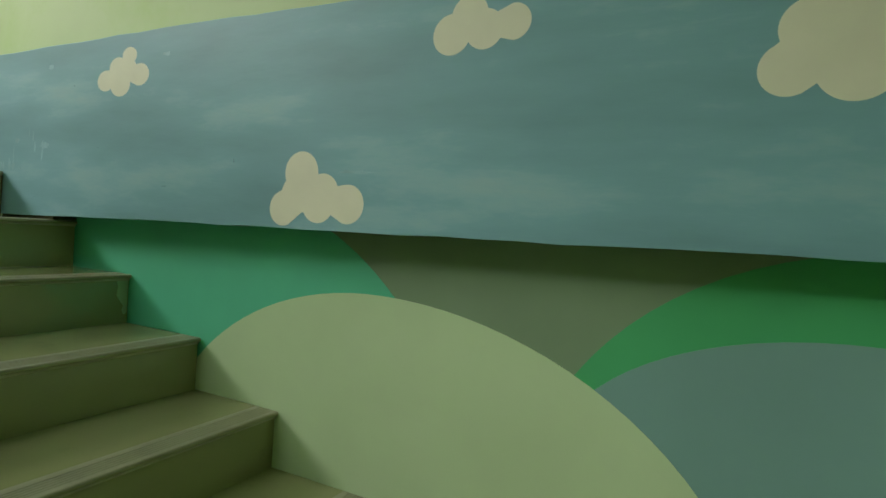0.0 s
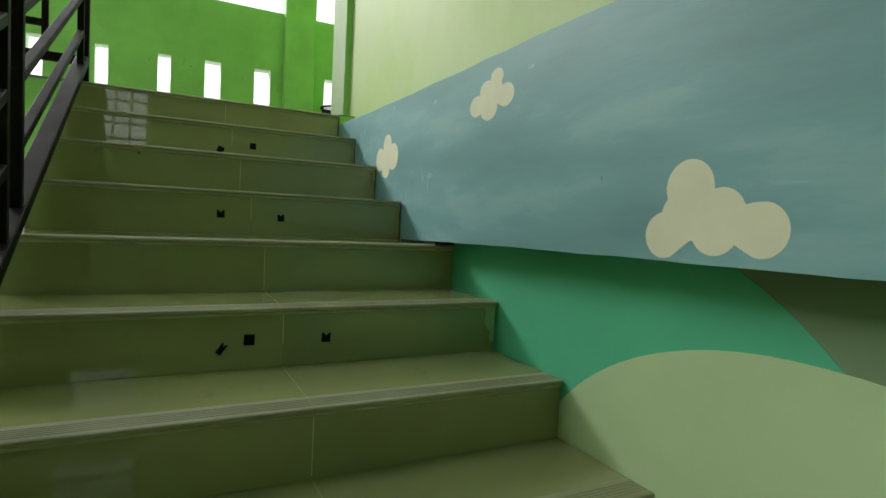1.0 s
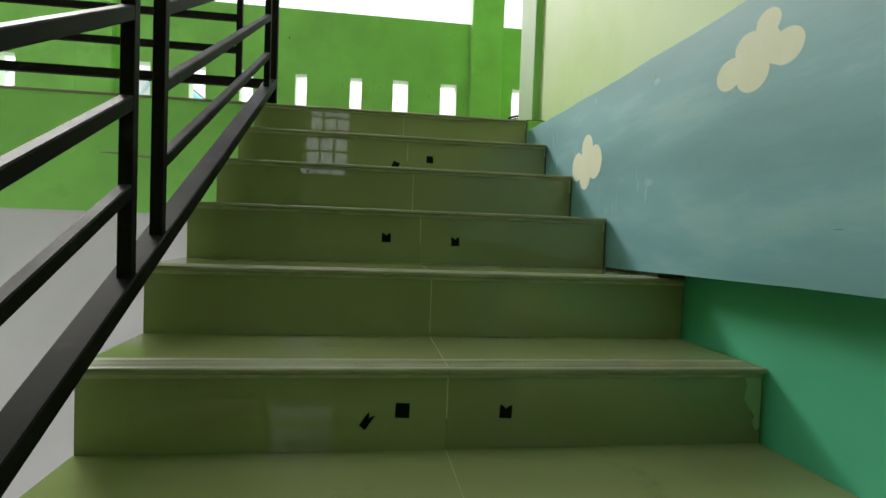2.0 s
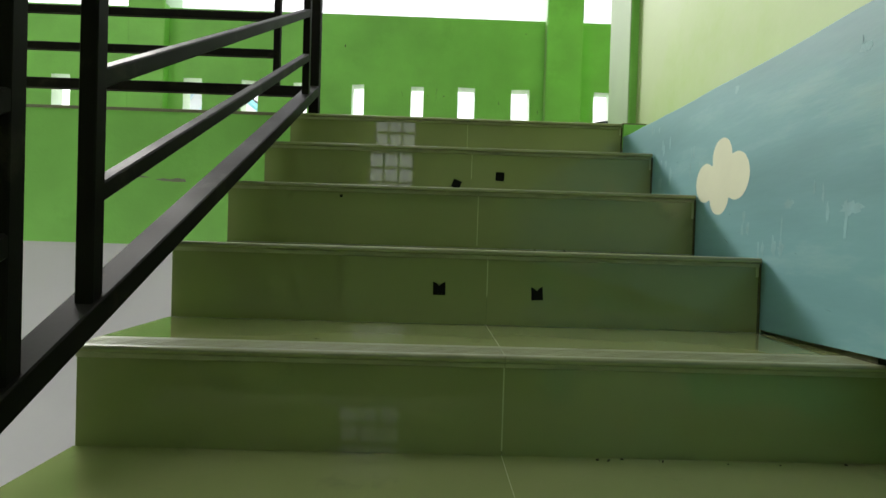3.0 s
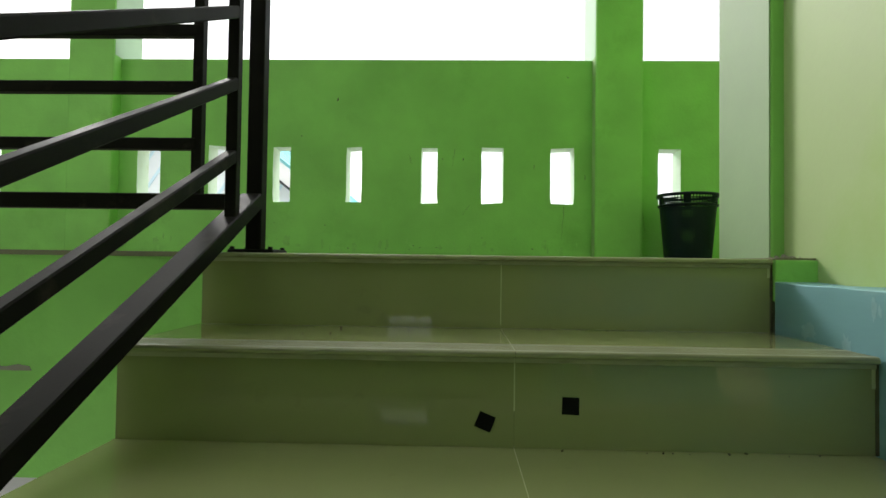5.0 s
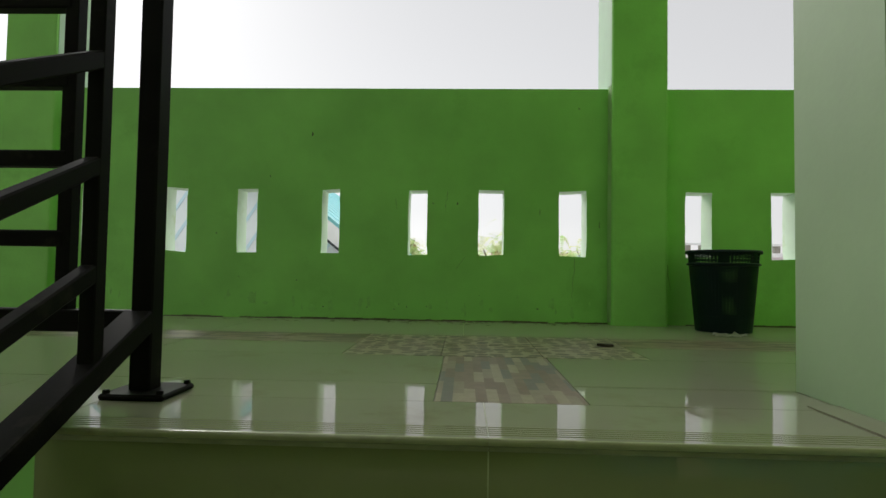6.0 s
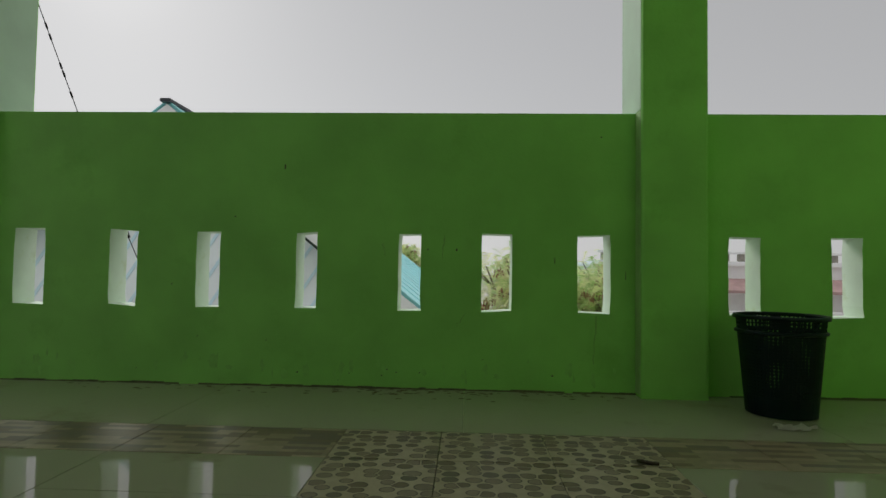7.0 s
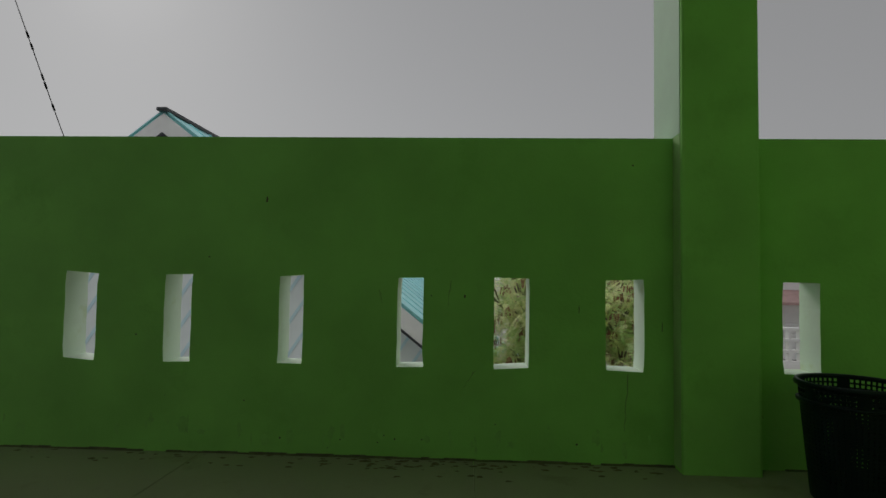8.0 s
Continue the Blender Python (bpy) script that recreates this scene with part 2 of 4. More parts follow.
def add_box(bm, x0, x1, y0, y1, z0, z1):
    v = [bm.verts.new(p) for p in ((x0, y0, z0), (x1, y0, z0), (x1, y1, z0), (x0, y1, z0), (x0, y0, z1), (x1, y0, z1), (x1, y1, z1), (x0, y1, z1))]
    for f in ((0, 1, 2, 3), (4, 5, 6, 7), (0, 1, 5, 4), (1, 2, 6, 5), (2, 3, 7, 6), (3, 0, 4, 7)):
        bm.faces.new([v[i] for i in f])
    return v


def box(x0, x1, y0, y1, z0, z1, bevel=0.0, segments=2):
    bm = bmesh.new()
    add_box(bm, x0, x1, y0, y1, z0, z1)
    if bevel:
        bmesh.ops.bevel(bm, geom=bm.edges[:], offset=bevel, segments=segments, affect="EDGES", profile=0.6)
    return bm


def prism(outline, axis, a, b):
    """A closed outline of pairs, drawn out along an axis from a to b."""
    bm = bmesh.new()
    def put(p, s):
        return {"x": (s, p[0], p[1]), "y": (p[0], s, p[1]), "z": (p[0], p[1], s)}[axis]
    lo = [bm.verts.new(put(p, a)) for p in outline]
    hi = [bm.verts.new(put(p, b)) for p in outline]
    bm.faces.new(lo)
    bm.faces.new(hi)
    for i in range(len(outline)):
        j = (i + 1) % len(outline)
        bm.faces.new((lo[i], lo[j], hi[j], hi[i]))
    return bm


def bar(a, b, w, h, bevel=0.003):
    """A square tube from a to b, w wide across and h high."""
    a, b = Vector(a), Vector(b)
    d = b - a
    length = d.length
    bm = box(-length / 2, length / 2, -w / 2, w / 2, -h / 2, h / 2, bevel, 1)
    m = Matrix.Translation((a + b) / 2) @ d.to_track_quat("X", "Z").to_matrix().to_4x4()
    bmesh.ops.transform(bm, matrix=m, verts=bm.verts[:])
    return bm


def thing(name, at, label, category, group="", kind=""):
    ob = new(name)
    ob.location = at
    ob.empty_display_size = 0.1
    return tagged(ob, label, category, group, kind)


def slotted_wall(x0, x1, y0, y1, z0, z1, holes, rough=0.005):
    """A wall along x with rectangular openings cut right through, their corners a little uneven."""
    xs = sorted({x0, x1, *[h[0] for h in holes], *[h[1] for h in holes]})
    lo, hi = holes[0][2], holes[0][3]
    zs = sorted({z0, z1, *[lo + (hi - lo) * i / 7 for i in range(8)]})
    bm = bmesh.new()
    rnd = random.Random(4)
    jig = {}
    def at(i, k, y):
        key = (i, k)
        if key not in jig:
            inner = 0 < k < len(zs) - 1 and 0 < i < len(xs) - 1
            amount = rough if k in (1, len(zs) - 2) else rough * 0.22
            jig[key] = (rnd.uniform(-amount, amount), rnd.uniform(-amount, amount)) if inner else (0, 0)
        full = (i, k, y)
        if full not in made:
            made[full] = bm.verts.new((xs[i] + jig[key][0], y, zs[k] + jig[key][1]))
        return made[full]
    made = {}
    solid = {}
    for i in range(len(xs) - 1):
        for k in range(len(zs) - 1):
            cx, cz = (xs[i] + xs[i + 1]) / 2, (zs[k] + zs[k + 1]) / 2
            solid[i, k] = not any(h[0] < cx < h[1] and h[2] < cz < h[3] for h in holes)
    for (i, k), s in solid.items():
        if not s:
            continue
        for y in (y0, y1):
            bm.faces.new((at(i, k, y), at(i + 1, k, y), at(i + 1, k + 1, y), at(i, k + 1, y)))
        for (di, dk), (p, q) in {(-1, 0): ((i, k), (i, k + 1)), (1, 0): ((i + 1, k), (i + 1, k + 1)), (0, -1): ((i, k), (i + 1, k)), (0, 1): ((i, k + 1), (i + 1, k + 1))}.items():
            if not solid.get((i + di, k + dk), False):
                bm.faces.new((at(*p, y0), at(*q, y0), at(*q, y1), at(*p, y1)))
    return bm


# ---- the plan, in metres: x across the stair, y up it, z from the upper landing ----
STAIR_L = -1.347          # open side of the stair
WALL_X = 0.12             # wall beside the stair
BEAM_X = 0.022            # face of the blue beam
FRONT = -0.056            # face of the landing's edge beam
RISE = 0.175
NOSE = [-0.070, -0.405, -0.745, -1.085, -1.425, -1.763, -2.132, -2.482, -2.83, -3.17]
LOW = -9 * RISE           # lower landing
WALL_Y, WALL_T = 1.915, 0.128
PARAPET = 1.195
CEILING = 3.7
BACK = -6.3

# ---- large structure ----
SLOTS = [(-3.655, -3.515), (-2.672, -2.53), (-2.236, -2.109), (-1.844, -1.738), (-1.400, -1.307), (-0.952, -0.855), (-0.592, -0.462), (-0.184, -0.044),
         (0.448, 0.580), (0.874, 0.998), (1.168, 1.300), (1.62, 1.75), (-4.10, -3.97), (-4.56, -4.43), (-5.02, -4.89)]
holes = [(a, b, 0.337, 0.668) for a, b in SLOTS]
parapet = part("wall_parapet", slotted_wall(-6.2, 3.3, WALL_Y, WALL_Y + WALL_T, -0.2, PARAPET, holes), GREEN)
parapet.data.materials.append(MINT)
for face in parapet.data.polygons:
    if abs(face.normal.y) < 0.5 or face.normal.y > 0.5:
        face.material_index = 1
tagged(parapet, "green painted parapet wall pierced by narrow upright slots", "wall", kind="structure")
for name, x0 in (("column_1", 0.062), ("column_2", -3.055), ("column_3", 3.06), ("column_4", -6.1)):
    column = part(name, box(x0, x0 + 0.272, WALL_Y - 0.082, WALL_Y + 0.22, -0.02, CEILING, 0.012), GREEN)
    tagged(column, "green painted concrete column standing in the parapet", "column", kind="structure")
    # above the parapet the sides carry sky glare as a paler colour
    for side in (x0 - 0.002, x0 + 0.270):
        part("lit_side", box(side, side + 0.004, WALL_Y - 0.068, WALL_Y + 0.207, PARAPET + 0.003, CEILING - 0.004), LIT_MINT, column, "pale mint side with sky glare in its colour")
    # below it, a lighter green strip paints the light on the left side
    part("lit_side", box(x0 - 0.002, x0 + 0.002, WALL_Y - 0.068, WALL_Y - 0.001, 0.012, PARAPET), LIT_GREEN, column, "lighter green side with the light put into its colour")
col5 = part("column_5", box(0.087, 0.34, 0.066, 0.348, 0.0, CEILING, 0.006), GREEN)
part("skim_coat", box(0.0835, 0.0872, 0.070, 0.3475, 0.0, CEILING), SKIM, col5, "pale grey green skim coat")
tagged(col5, "green column with a pale skimmed side at the head of the stair", "column", kind="structure")
tagged(part("wall_east", box(WALL_X, WALL_X + 0.16, BACK, 0.2, LOW - 0.1, CEILING), PALEGREEN), "pale green painted wall beside the stair", "wall", kind="structure")
tagged(part("wall_corridor_end", box(3.3, 3.45, 0.18, WALL_Y + WALL_T, -0.2, CEILING), GREEN), "green painted end wall of the landing", "wall", kind="structure")
tagged(part("wall_corridor", box(0.34, 3.3, 0.19, 0.34, -0.2, CEILING), PALEGREEN), "pale green painted wall of the landing", "wall", kind="structure")
tagged(part("wall_west", box(-6.35, -6.2, FRONT, WALL_Y + WALL_T, -3.3, CEILING), GREEN), "green painted end wall of the landing", "wall", kind="structure")
# out of view; the hole is added to light the wall under the landing
west = slotted_wall(BACK, FRONT, 0.0, 0.15, -3.3, CEILING, [(-0.9, -0.3, -1.9, -0.3)], 0.0)
bmesh.ops.rotate(west, cent=(0, 0, 0), matrix=Matrix.Rotation(radians(90), 3, "Z"), verts=west.verts[:])
bmesh.ops.translate(west, verts=west.verts[:], vec=(-3.4, 0, 0))
tagged(part("wall_stairwell", west, PALEGREEN), "unseen pale green stairwell wall with an opening added for light", "wall", kind="structure")
roof = bmesh.new()
OPEN = (-3.4, -1.25, -2.5, FRONT)   # unseen opening, added and sized to let sky light onto stair and parapet
add_box(roof, -6.35, 3.45, OPEN[3], WALL_Y + WALL_T + 0.1, CEILING, CEILING + 0.15)
add_box(roof, OPEN[1], 0.28, BACK - 0.15, OPEN[3] - 0.001, CEILING, CEILING + 0.15)
add_box(roof, -6.35, OPEN[1] - 0.001, BACK - 0.15, OPEN[2], CEILING, CEILING + 0.15)
add_box(roof, -6.35, OPEN[0], OPEN[2] + 0.001, OPEN[3] - 0.001, CEILING, CEILING + 0.15)
tagged(part("ceiling", roof, CEIL), "unseen cream ceiling with an opening added to brighten the stair", "ceiling", kind="structure")
WIN = (-1.68, -1.06, 0.10, 1.34)
back_holes = [WIN]
wall_back = part("wall_south", slotted_wall(-6.35, WALL_X, BACK - 0.15, BACK, -3.3, CEILING, back_holes, 0.0), PALEGREEN)
tagged(wall_back, "pale green painted wall with a glass block window", "wall", kind="structure")

# landing slab with its edge beam, and the white wall below it
tagged(part("wall_landing_front", box(-6.2, STAIR_L, FRONT, 0.2, -0.556, -0.012), GREEN), "green painted edge beam of the upper landing", "beam", kind="structure")
tagged(part("wall_below_landing", box(-6.2, STAIR_L + 0.02, FRONT + 0.004, 0.2, -3.3, -0.556), LAVENDER), "white painted wall under the landing", "wall", kind="structure")
landing = part("floor", box(-6.2, 3.3, FRONT + 0.02, WALL_Y + 0.02, -0.2, -0.012), GROUT)
tagged(landing, "glossy cream tiled landing floor with patterned inlay", "floor", kind="structure")
tagged(part("floor_lower", box(-6.2, WALL_X, BACK, NOSE[9] + 0.3, LOW - 0.2, LOW), TILE), "cream tiled lower landing", "floor", kind="structure")
tagged(part("floor_well", box(-6.2, STAIR_L, NOSE[9] + 0.3, FRONT, -3.3, -3.15), CEMENT), "bare cement floor of the stairwell", "floor", kind="structure")

# the blue beam, proud of the wall, with an uneven lower edge
def beam_mesh():
    bm = bmesh.new()
    rnd = random.Random(2)
    n = 46
    rings = []
    for i in range(n + 1):
        y = FRONT - 0.012 + (-4.9 - FRONT) * i / n
        low = -0.680 - (y + 1.6) * 0.015 + rnd.uniform(-0.003, 0.003)
        if y > -1.6:
            low = max(-0.692, -0.680 + (-1.6 - y) * 0.03)
        top = -0.054 + 0.006 * math.sin(y * 2.1) + rnd.uniform(-0.002, 0.002)
        ring = [(BEAM_X, low), (WALL_X + 0.02, low), (WALL_X + 0.02, top), (BEAM_X + 0.002, top), (BEAM_X, top - 0.002)]
        rings.append([bm.verts.new((x, y, z)) for x, z in ring])
    for a, b in zip(rings, rings[1:]):
        for i in range(len(a)):
            j = (i + 1) % len(a)
            bm.faces.new((a[i], a[j], b[j], b[i]))
    bm.faces.new(rings[0])
    bm.faces.new(rings[-1])
    return bm


# dark filler set back in the slit, standing for the shade inside it
tagged(part("joint", box(BEAM_X + 0.008, WALL_X - 0.002, NOSE[4] + 0.012, NOSE[3] + 0.02, -0.6996, -0.688), GRIME_SHADE), "dark filler painted as shade in the slit under the blue beam", "joint", kind="structure")
beam = part("beam", beam_mesh(), BLUE)
tagged(beam, "sky blue painted beam with cream clouds beside the stair", "beam", kind="structure")
tagged(part("trim_landing_end", box(BEAM_X, WALL_X + 0.01, NOSE[0], 0.19, -0.10, -0.002, 0.004), GREEN), "green painted end of the landing slab", "trim", kind="structure")
cap = box(BEAM_X - 0.003, 0.0822, NOSE[0] + 0.004, 0.2, -0.0018, 0.003)
add_box(cap, 0.0822, WALL_X - 0.002, NOSE[0] + 0.004, 0.064, -0.0018, 0.003)
tagged(part("trim_landing_cap", cap, FLOORT), "dirty cream tile edge capping the landing slab", "trim", kind="structure")


def cloud(name, centre, lobes, parent, wide=1.0):
    """A painted cloud: the joined outline of round lobes, a coat of paint thick."""
    cy, cz = centre
    pts = []
    for i in range(120):
        a = 2 * math.pi * i / 120
        dy, dz = math.cos(a), math.sin(a)
        best = 0.01
        for ly, lz, r in lobes:
            py, pz = (ly - cy) / wide, lz - cz
            along = py * dy + pz * dz
            off2 = py * py + pz * pz - along * along
            if off2 < r * r:
                best = max(best, along + math.sqrt(r * r - off2))
        pts.append((cy + dy * best * wide, cz + dz * best))
    return part(name, prism(pts, "x", BEAM_X - 0.0003, BEAM_X + 0.001), CLOUD, parent, "cream painted cloud")


cloud("painted_cloud", (-1.786, -0.189), [(-1.820, -0.126, .029), (-1.761, -0.161, .034), (-1.876, -0.192, .037), (-1.778, -0.221, .040), (-1.700, -0.204, .036), (-1.802, -0.174, .045)], beam, 1.3)
cloud("painted_cloud", (-2.640, -0.577), [(-2.591, -0.507, .058), (-2.668, -0.562, .053), (-2.752, -0.590, .053), (-2.654, -0.590, .055), (-2.533, -0.609, .050), (-2.579, -0.568, .055)], beam)
cloud("painted_cloud", (-0.866, -0.313), [(-0.874, -0.257, .050), (-0.786, -0.320, .055), (-0.947, -0.316, .062), (-0.863, -0.363, .050), (-0.866, -0.318, .060)], beam)
cloud("painted_cloud", (-3.088, -0.158), [(-3.073, -0.126, .047), (-3.184, -0.153, .043), (-3.028, -0.169, .050), (-3.113, -0.163, .048)], beam)
cloud("painted_cloud", (-3.842, -0.252), [(-3.735, -0.298, .052), (-3.841, -0.294, .068), (-3.768, -0.222, .056), (-3.842, -0.200, .083), (-3.956, -0.255, .083)], beam)


# lighter patches and chips in the blue paint
rnd = random.Random(21)
for y, z, ry, rz in ((-0.16, -0.15, .03, .02), (-0.27, -0.17, .016, .03), (-0.42, -0.30, .018, .05), (-0.50, -0.27, .012, .04), (-0.58, -0.36, .014, .045), (-0.62, -0.41, .03, .02), (-1.08, -0.50, .012, .02),
                     (-1.10, -0.40, .02, .012), (-1.28, -0.42, .03, .014), (-0.88, -0.09, .012, .012), (-1.3, -0.13, .016, .010), (-3.33, -0.10, .05, .02), (-3.24, -0.09, .02, .012), (-2.66, -0.50, .07, .006), (-1.92, -0.13, .02, .008)):
    pts = []
    for i in range(22):
        a = 2 * math.pi * i / 22
        k = rnd.uniform(0.55, 1.1)
        pts.append((y * 1.03 - 0.03 + ry * k * math.cos(a), z - 0.004 + rz * k * math.sin(a)))
    part("paint_patch", prism(pts, "x", BEAM_X - 0.0002, BEAM_X + 0.001), PATCH, beam, "paler patch in the paint")


# pale upright dabs of old paint beside the steps
for y, z in ((-0.46, -0.218), (-0.50, -0.15), (-0.68, -0.25), (-0.745, -0.26), (-1.00, -0.44), (-1.10, -0.50), (-1.16, -0.487), (-1.29, -0.396), (-1.32, -0.43), (-0.40, -0.105)):
    for _ in range(3):
        cy, cz, ry, rz = y + rnd.gauss(0, 0.022), z + rnd.gauss(0, 0.022), rnd.uniform(0.003, 0.009), rnd.uniform(0.010, 0.030)
        pts = []
        for j in range(14):
            a = 2 * math.pi * j / 14
            k = rnd.uniform(0.5, 1.15)
            pts.append((cy + ry * k * math.cos(a), cz + rz * k * math.sin(a)))
        part("paint_patch", prism(pts, "x", BEAM_X - rnd.uniform(0.00022, 0.00034), BEAM_X + 0.001), PATCH, beam, "paler patch in the paint")
CHIP = material("dark chipped blue paint", (0.13, 0.25, 0.28), 0.8, 0.3, 30, 0.5, 100)
for i in range(11):
    y, z = rnd.uniform(-2.4, -0.5), rnd.uniform(-0.62, -0.08)
    ry, rz = rnd.choice(((.008, .0010), (.0013, .007), (.003, .0016), (.012, .0010), (.0010, .004)))
    lean = rnd.uniform(-0.3, 0.6)
    pts = []
    for j in range(9):
        a = 2 * math.pi * j / 9
        k = rnd.uniform(0.5, 1.2)
        pts.append((y + ry * k * math.cos(a), z + rz * k * math.sin(a) + lean * ry * k * math.cos(a)))
    part("paint_chip", prism(pts, "x", BEAM_X - 0.0004, BEAM_X + 0.001), CHIP, beam, "small dark chip in the paint")


def hill(name, edge, base, depth, mat, label, parent):
    """A painted hill on the wall below the beam: its upper edge, closed along a base."""
    pts = [(y, z) for y, z in edge] + [(edge[-1][0], base), (edge[0][0], base)]
    return part(name, prism(pts, "x", WALL_X - depth, WALL_X + 0.003), mat, parent, label)


def arc(cy, cz, ry, rz, a0, a1, n=40):
    return [(cy + ry * math.cos(radians(a0 + (a1 - a0) * i / n)), cz + rz * math.sin(radians(a0 + (a1 - a0) * i / n))) for i in range(n + 1)]


mural = part("wall_mural", box(WALL_X - 0.004, WALL_X + 0.01, -4.9, -1.25, LOW, -0.60), SAGE)
tagged(mural, "sage green painted wall panel below the beam", "wall mural", kind="structure")
hill("painted_hill", [(-1.26, -0.60), (-2.48, -0.60)] + arc(-2.115, -1.34, 0.965, 0.80, 117, 160, 24), LOW, 0.0055, TEAL, "teal green painted hill", mural)
hill("painted_hill", arc(-3.99, -1.35, 0.745, 0.725, -15, 160), LOW, 0.0055, LEAFG, "bright green painted hill", mural)
hill("painted_hill", arc(-3.93, -1.2, 0.62, 0.394, -40, 170), LOW, 0.0070, SLATE, "slate blue painted hill", mural)
hill("painted_hill", arc(-2.80, -1.53, 0.845, 0.697, 0, 88, 24) + arc(-2.80, -1.53, 0.985, 0.697, 92, 178, 24), LOW, 0.0085, LIME, "light green painted hill", mural)

# ---- the stair ----
stair = thing("staircase", (0, 0, 0), "staircase clad in glossy cream tiles with grooved nosings", "staircase", kind="structure")
core_outline = [(0.18, -0.2), (0.18, -0.012), (NOSE[0] + 0.028, -0.012)]
for k in range(1, 10):
    core_outline += [(NOSE[k - 1] + 0.028, -RISE * k - 0.012), (NOSE[k] + 0.028, -RISE * k - 0.012)]
core_outline += [(NOSE[9] + 0.028, LOW - 0.05), (NOSE[8], LOW - 0.15), (FRONT, -0.556)]
part("core", prism(core_outline, "x", STAIR_L + 0.004, BEAM_X - 0.004), LAVENDER, stair, "painted concrete side of the stair")
low_outline = []
for k in range(4, 10):
    low_outline += [(NOSE[k - 1] + 0.028, -RISE * k - 0.012), (NOSE[k] + 0.028, -RISE * k - 0.012)]
low_outline += [(NOSE[9] + 0.028, LOW - 0.05), (NOSE[3] + 0.028, LOW - 0.05)]
part("core", prism(low_outline, "x", BEAM_X - 0.004, WALL_X), CEMENT, stair)
SEAM = -0.620


def tread_mesh(x0, x1, front, back, z):
    """A tread tile with a rounded nose and five grooves behind it."""
    t = 0.013
    pts = [(back, z - t), (front + 0.004, z - t), (front, z - t + 0.003), (front, z - 0.006), (front + 0.0006, z - 0.0036), (front + 0.0022, z - 0.0016), (front + 0.0042, z - 0.0004), (front + 0.007, z)]
    y = front + 0.020
    for g in range(5):
        pts += [(y, z), (y + 0.0016, z - 0.0012), (y + 0.0034, z - 0.0012), (y + 0.005, z)]
        y += 0.011
    pts += [(y + 0.016, z), (back, z)]
    return prism(pts, "x", x0, x1)


for k in range(0, 10):
    z = -RISE * k
    right = BEAM_X - 0.006 if k < 4 else WALL_X - 0.009
    back = (NOSE[k - 1] + 0.016) if k else 0.17
    for a, b in ((STAIR_L - 0.004, SEAM - 0.0002), (SEAM + 0.0002, right)):
        left = a if a > STAIR_L else a + 0.004
        if k < 9:
            tread = part("tread_tile", tread_mesh(a, b, NOSE[k], back, z), TILE if k else FLOORT, stair)
            tread.data.materials.append(NOSING)
            tread.data.materials.append(DUSTY)
            for face in tread.data.polygons:
                if face.normal.y < -0.05:
                    face.material_index = 1
                if face.normal.z > 0.05 and face.center.y < NOSE[k] + 0.092 and k:
                    face.material_index = 2
            part("riser_tile", box(left, b, NOSE[k] + 0.014, NOSE[k] + 0.026, z - RISE + 0.0005, z - 0.0135), TILE, stair)
            part("edge_strip", box(left, b, NOSE[k] + 0.009, NOSE[k] + 0.0145, z - 0.022, z - 0.0125, 0.001, 1), GROUT, stair)
    if k < 9:
        if k < 4:   # open joint between the riser's end and the beam
            part("end_joint", box(right + 0.0004, right + 0.0056, NOSE[k] + 0.012, NOSE[k] + 0.017, z - RISE + 0.0005, z - 0.014), GRIME_SHADE, stair, "dark open joint")
            part("joint_chip", box(right - 0.006, right + 0.0004, NOSE[k] + 0.0132, NOSE[k] + 0.0142, z - 0.045 - 0.012 * (k % 3), z - 0.018), SEAMG, stair, "pale crumbling joint filler")
        part("grout_line", box(SEAM - 0.0012, SEAM + 0.0012, NOSE[k] + 0.0138, NOSE[k] + 0.0142, z - RISE * (0.62 if k % 2 else 0.95), z - 0.0225), SEAMG, stair)
        part("grout_line", box(SEAM - 0.0007, SEAM + 0.0007, NOSE[k] + 0.008, back, z - 0.002, z + 0.0002), NOSING, stair)

# black tape remnants on the risers
def tape(x, k, drop, w, h, turn, notch):
    half, hh = w / 2, h / 2
    pts = [(-half, -hh), (half, -hh), (half * 0.95, hh)]
    if notch:
        pts += [(half * 0.3, hh * 0.7), (0.0, hh * 0.35), (-half * 0.35, hh * 0.7)]
    pts += [(-half, hh)]
    ob = part("tape_scrap", prism(pts, "y", -0.0012, 0.0003), TAPE)
    ob.location = (x, NOSE[k] + 0.0138, -RISE * k - drop)
    ob.rotation_euler = (0, radians(turn), 0)
    tagged(ob, "square scrap of black tape stuck on a stair riser", "tape", "tape scraps on the risers")


tape(-0.672, 1, 0.129, 0.031, 0.029, 22, False)
tape(-0.519, 1, 0.098, 0.031, 0.031, 2, False)
tape(-0.731, 3, 0.092, 0.029, 0.031, 0, True)
tape(-0.503, 3, 0.098, 0.027, 0.031, -3, True)
tape(-0.714, 5, 0.091, 0.030, 0.031, 2, False)
tape(-0.492, 5, 0.095, 0.027, 0.029, 4, True)
tape(-0.787, 5, 0.112, 0.016, 0.035, 35, True)

# a smear of white paint on a riser end, and small stains
def blot(name, pts, at, turn_axis, mat, label, category, depth=0.0012):
    ob = part(name, prism(pts, turn_axis, -depth, 0.0003), mat)
    ob.location = at
    return tagged(ob, label, category)


blot("paint_smear", [(0.0, 0.0), (0.0, -0.118), (-0.012, -0.122), (-0.02, -0.105), (-0.014, -0.09), (-0.03, -0.07), (-0.041, -0.05), (-0.036, -0.02), (-0.043, 0.0)], (WALL_X - 0.012, NOSE[5] + 0.0138, -RISE * 5 - 0.022), "y", SKIM, "pale smear of paint on a stair riser", "paint smear")
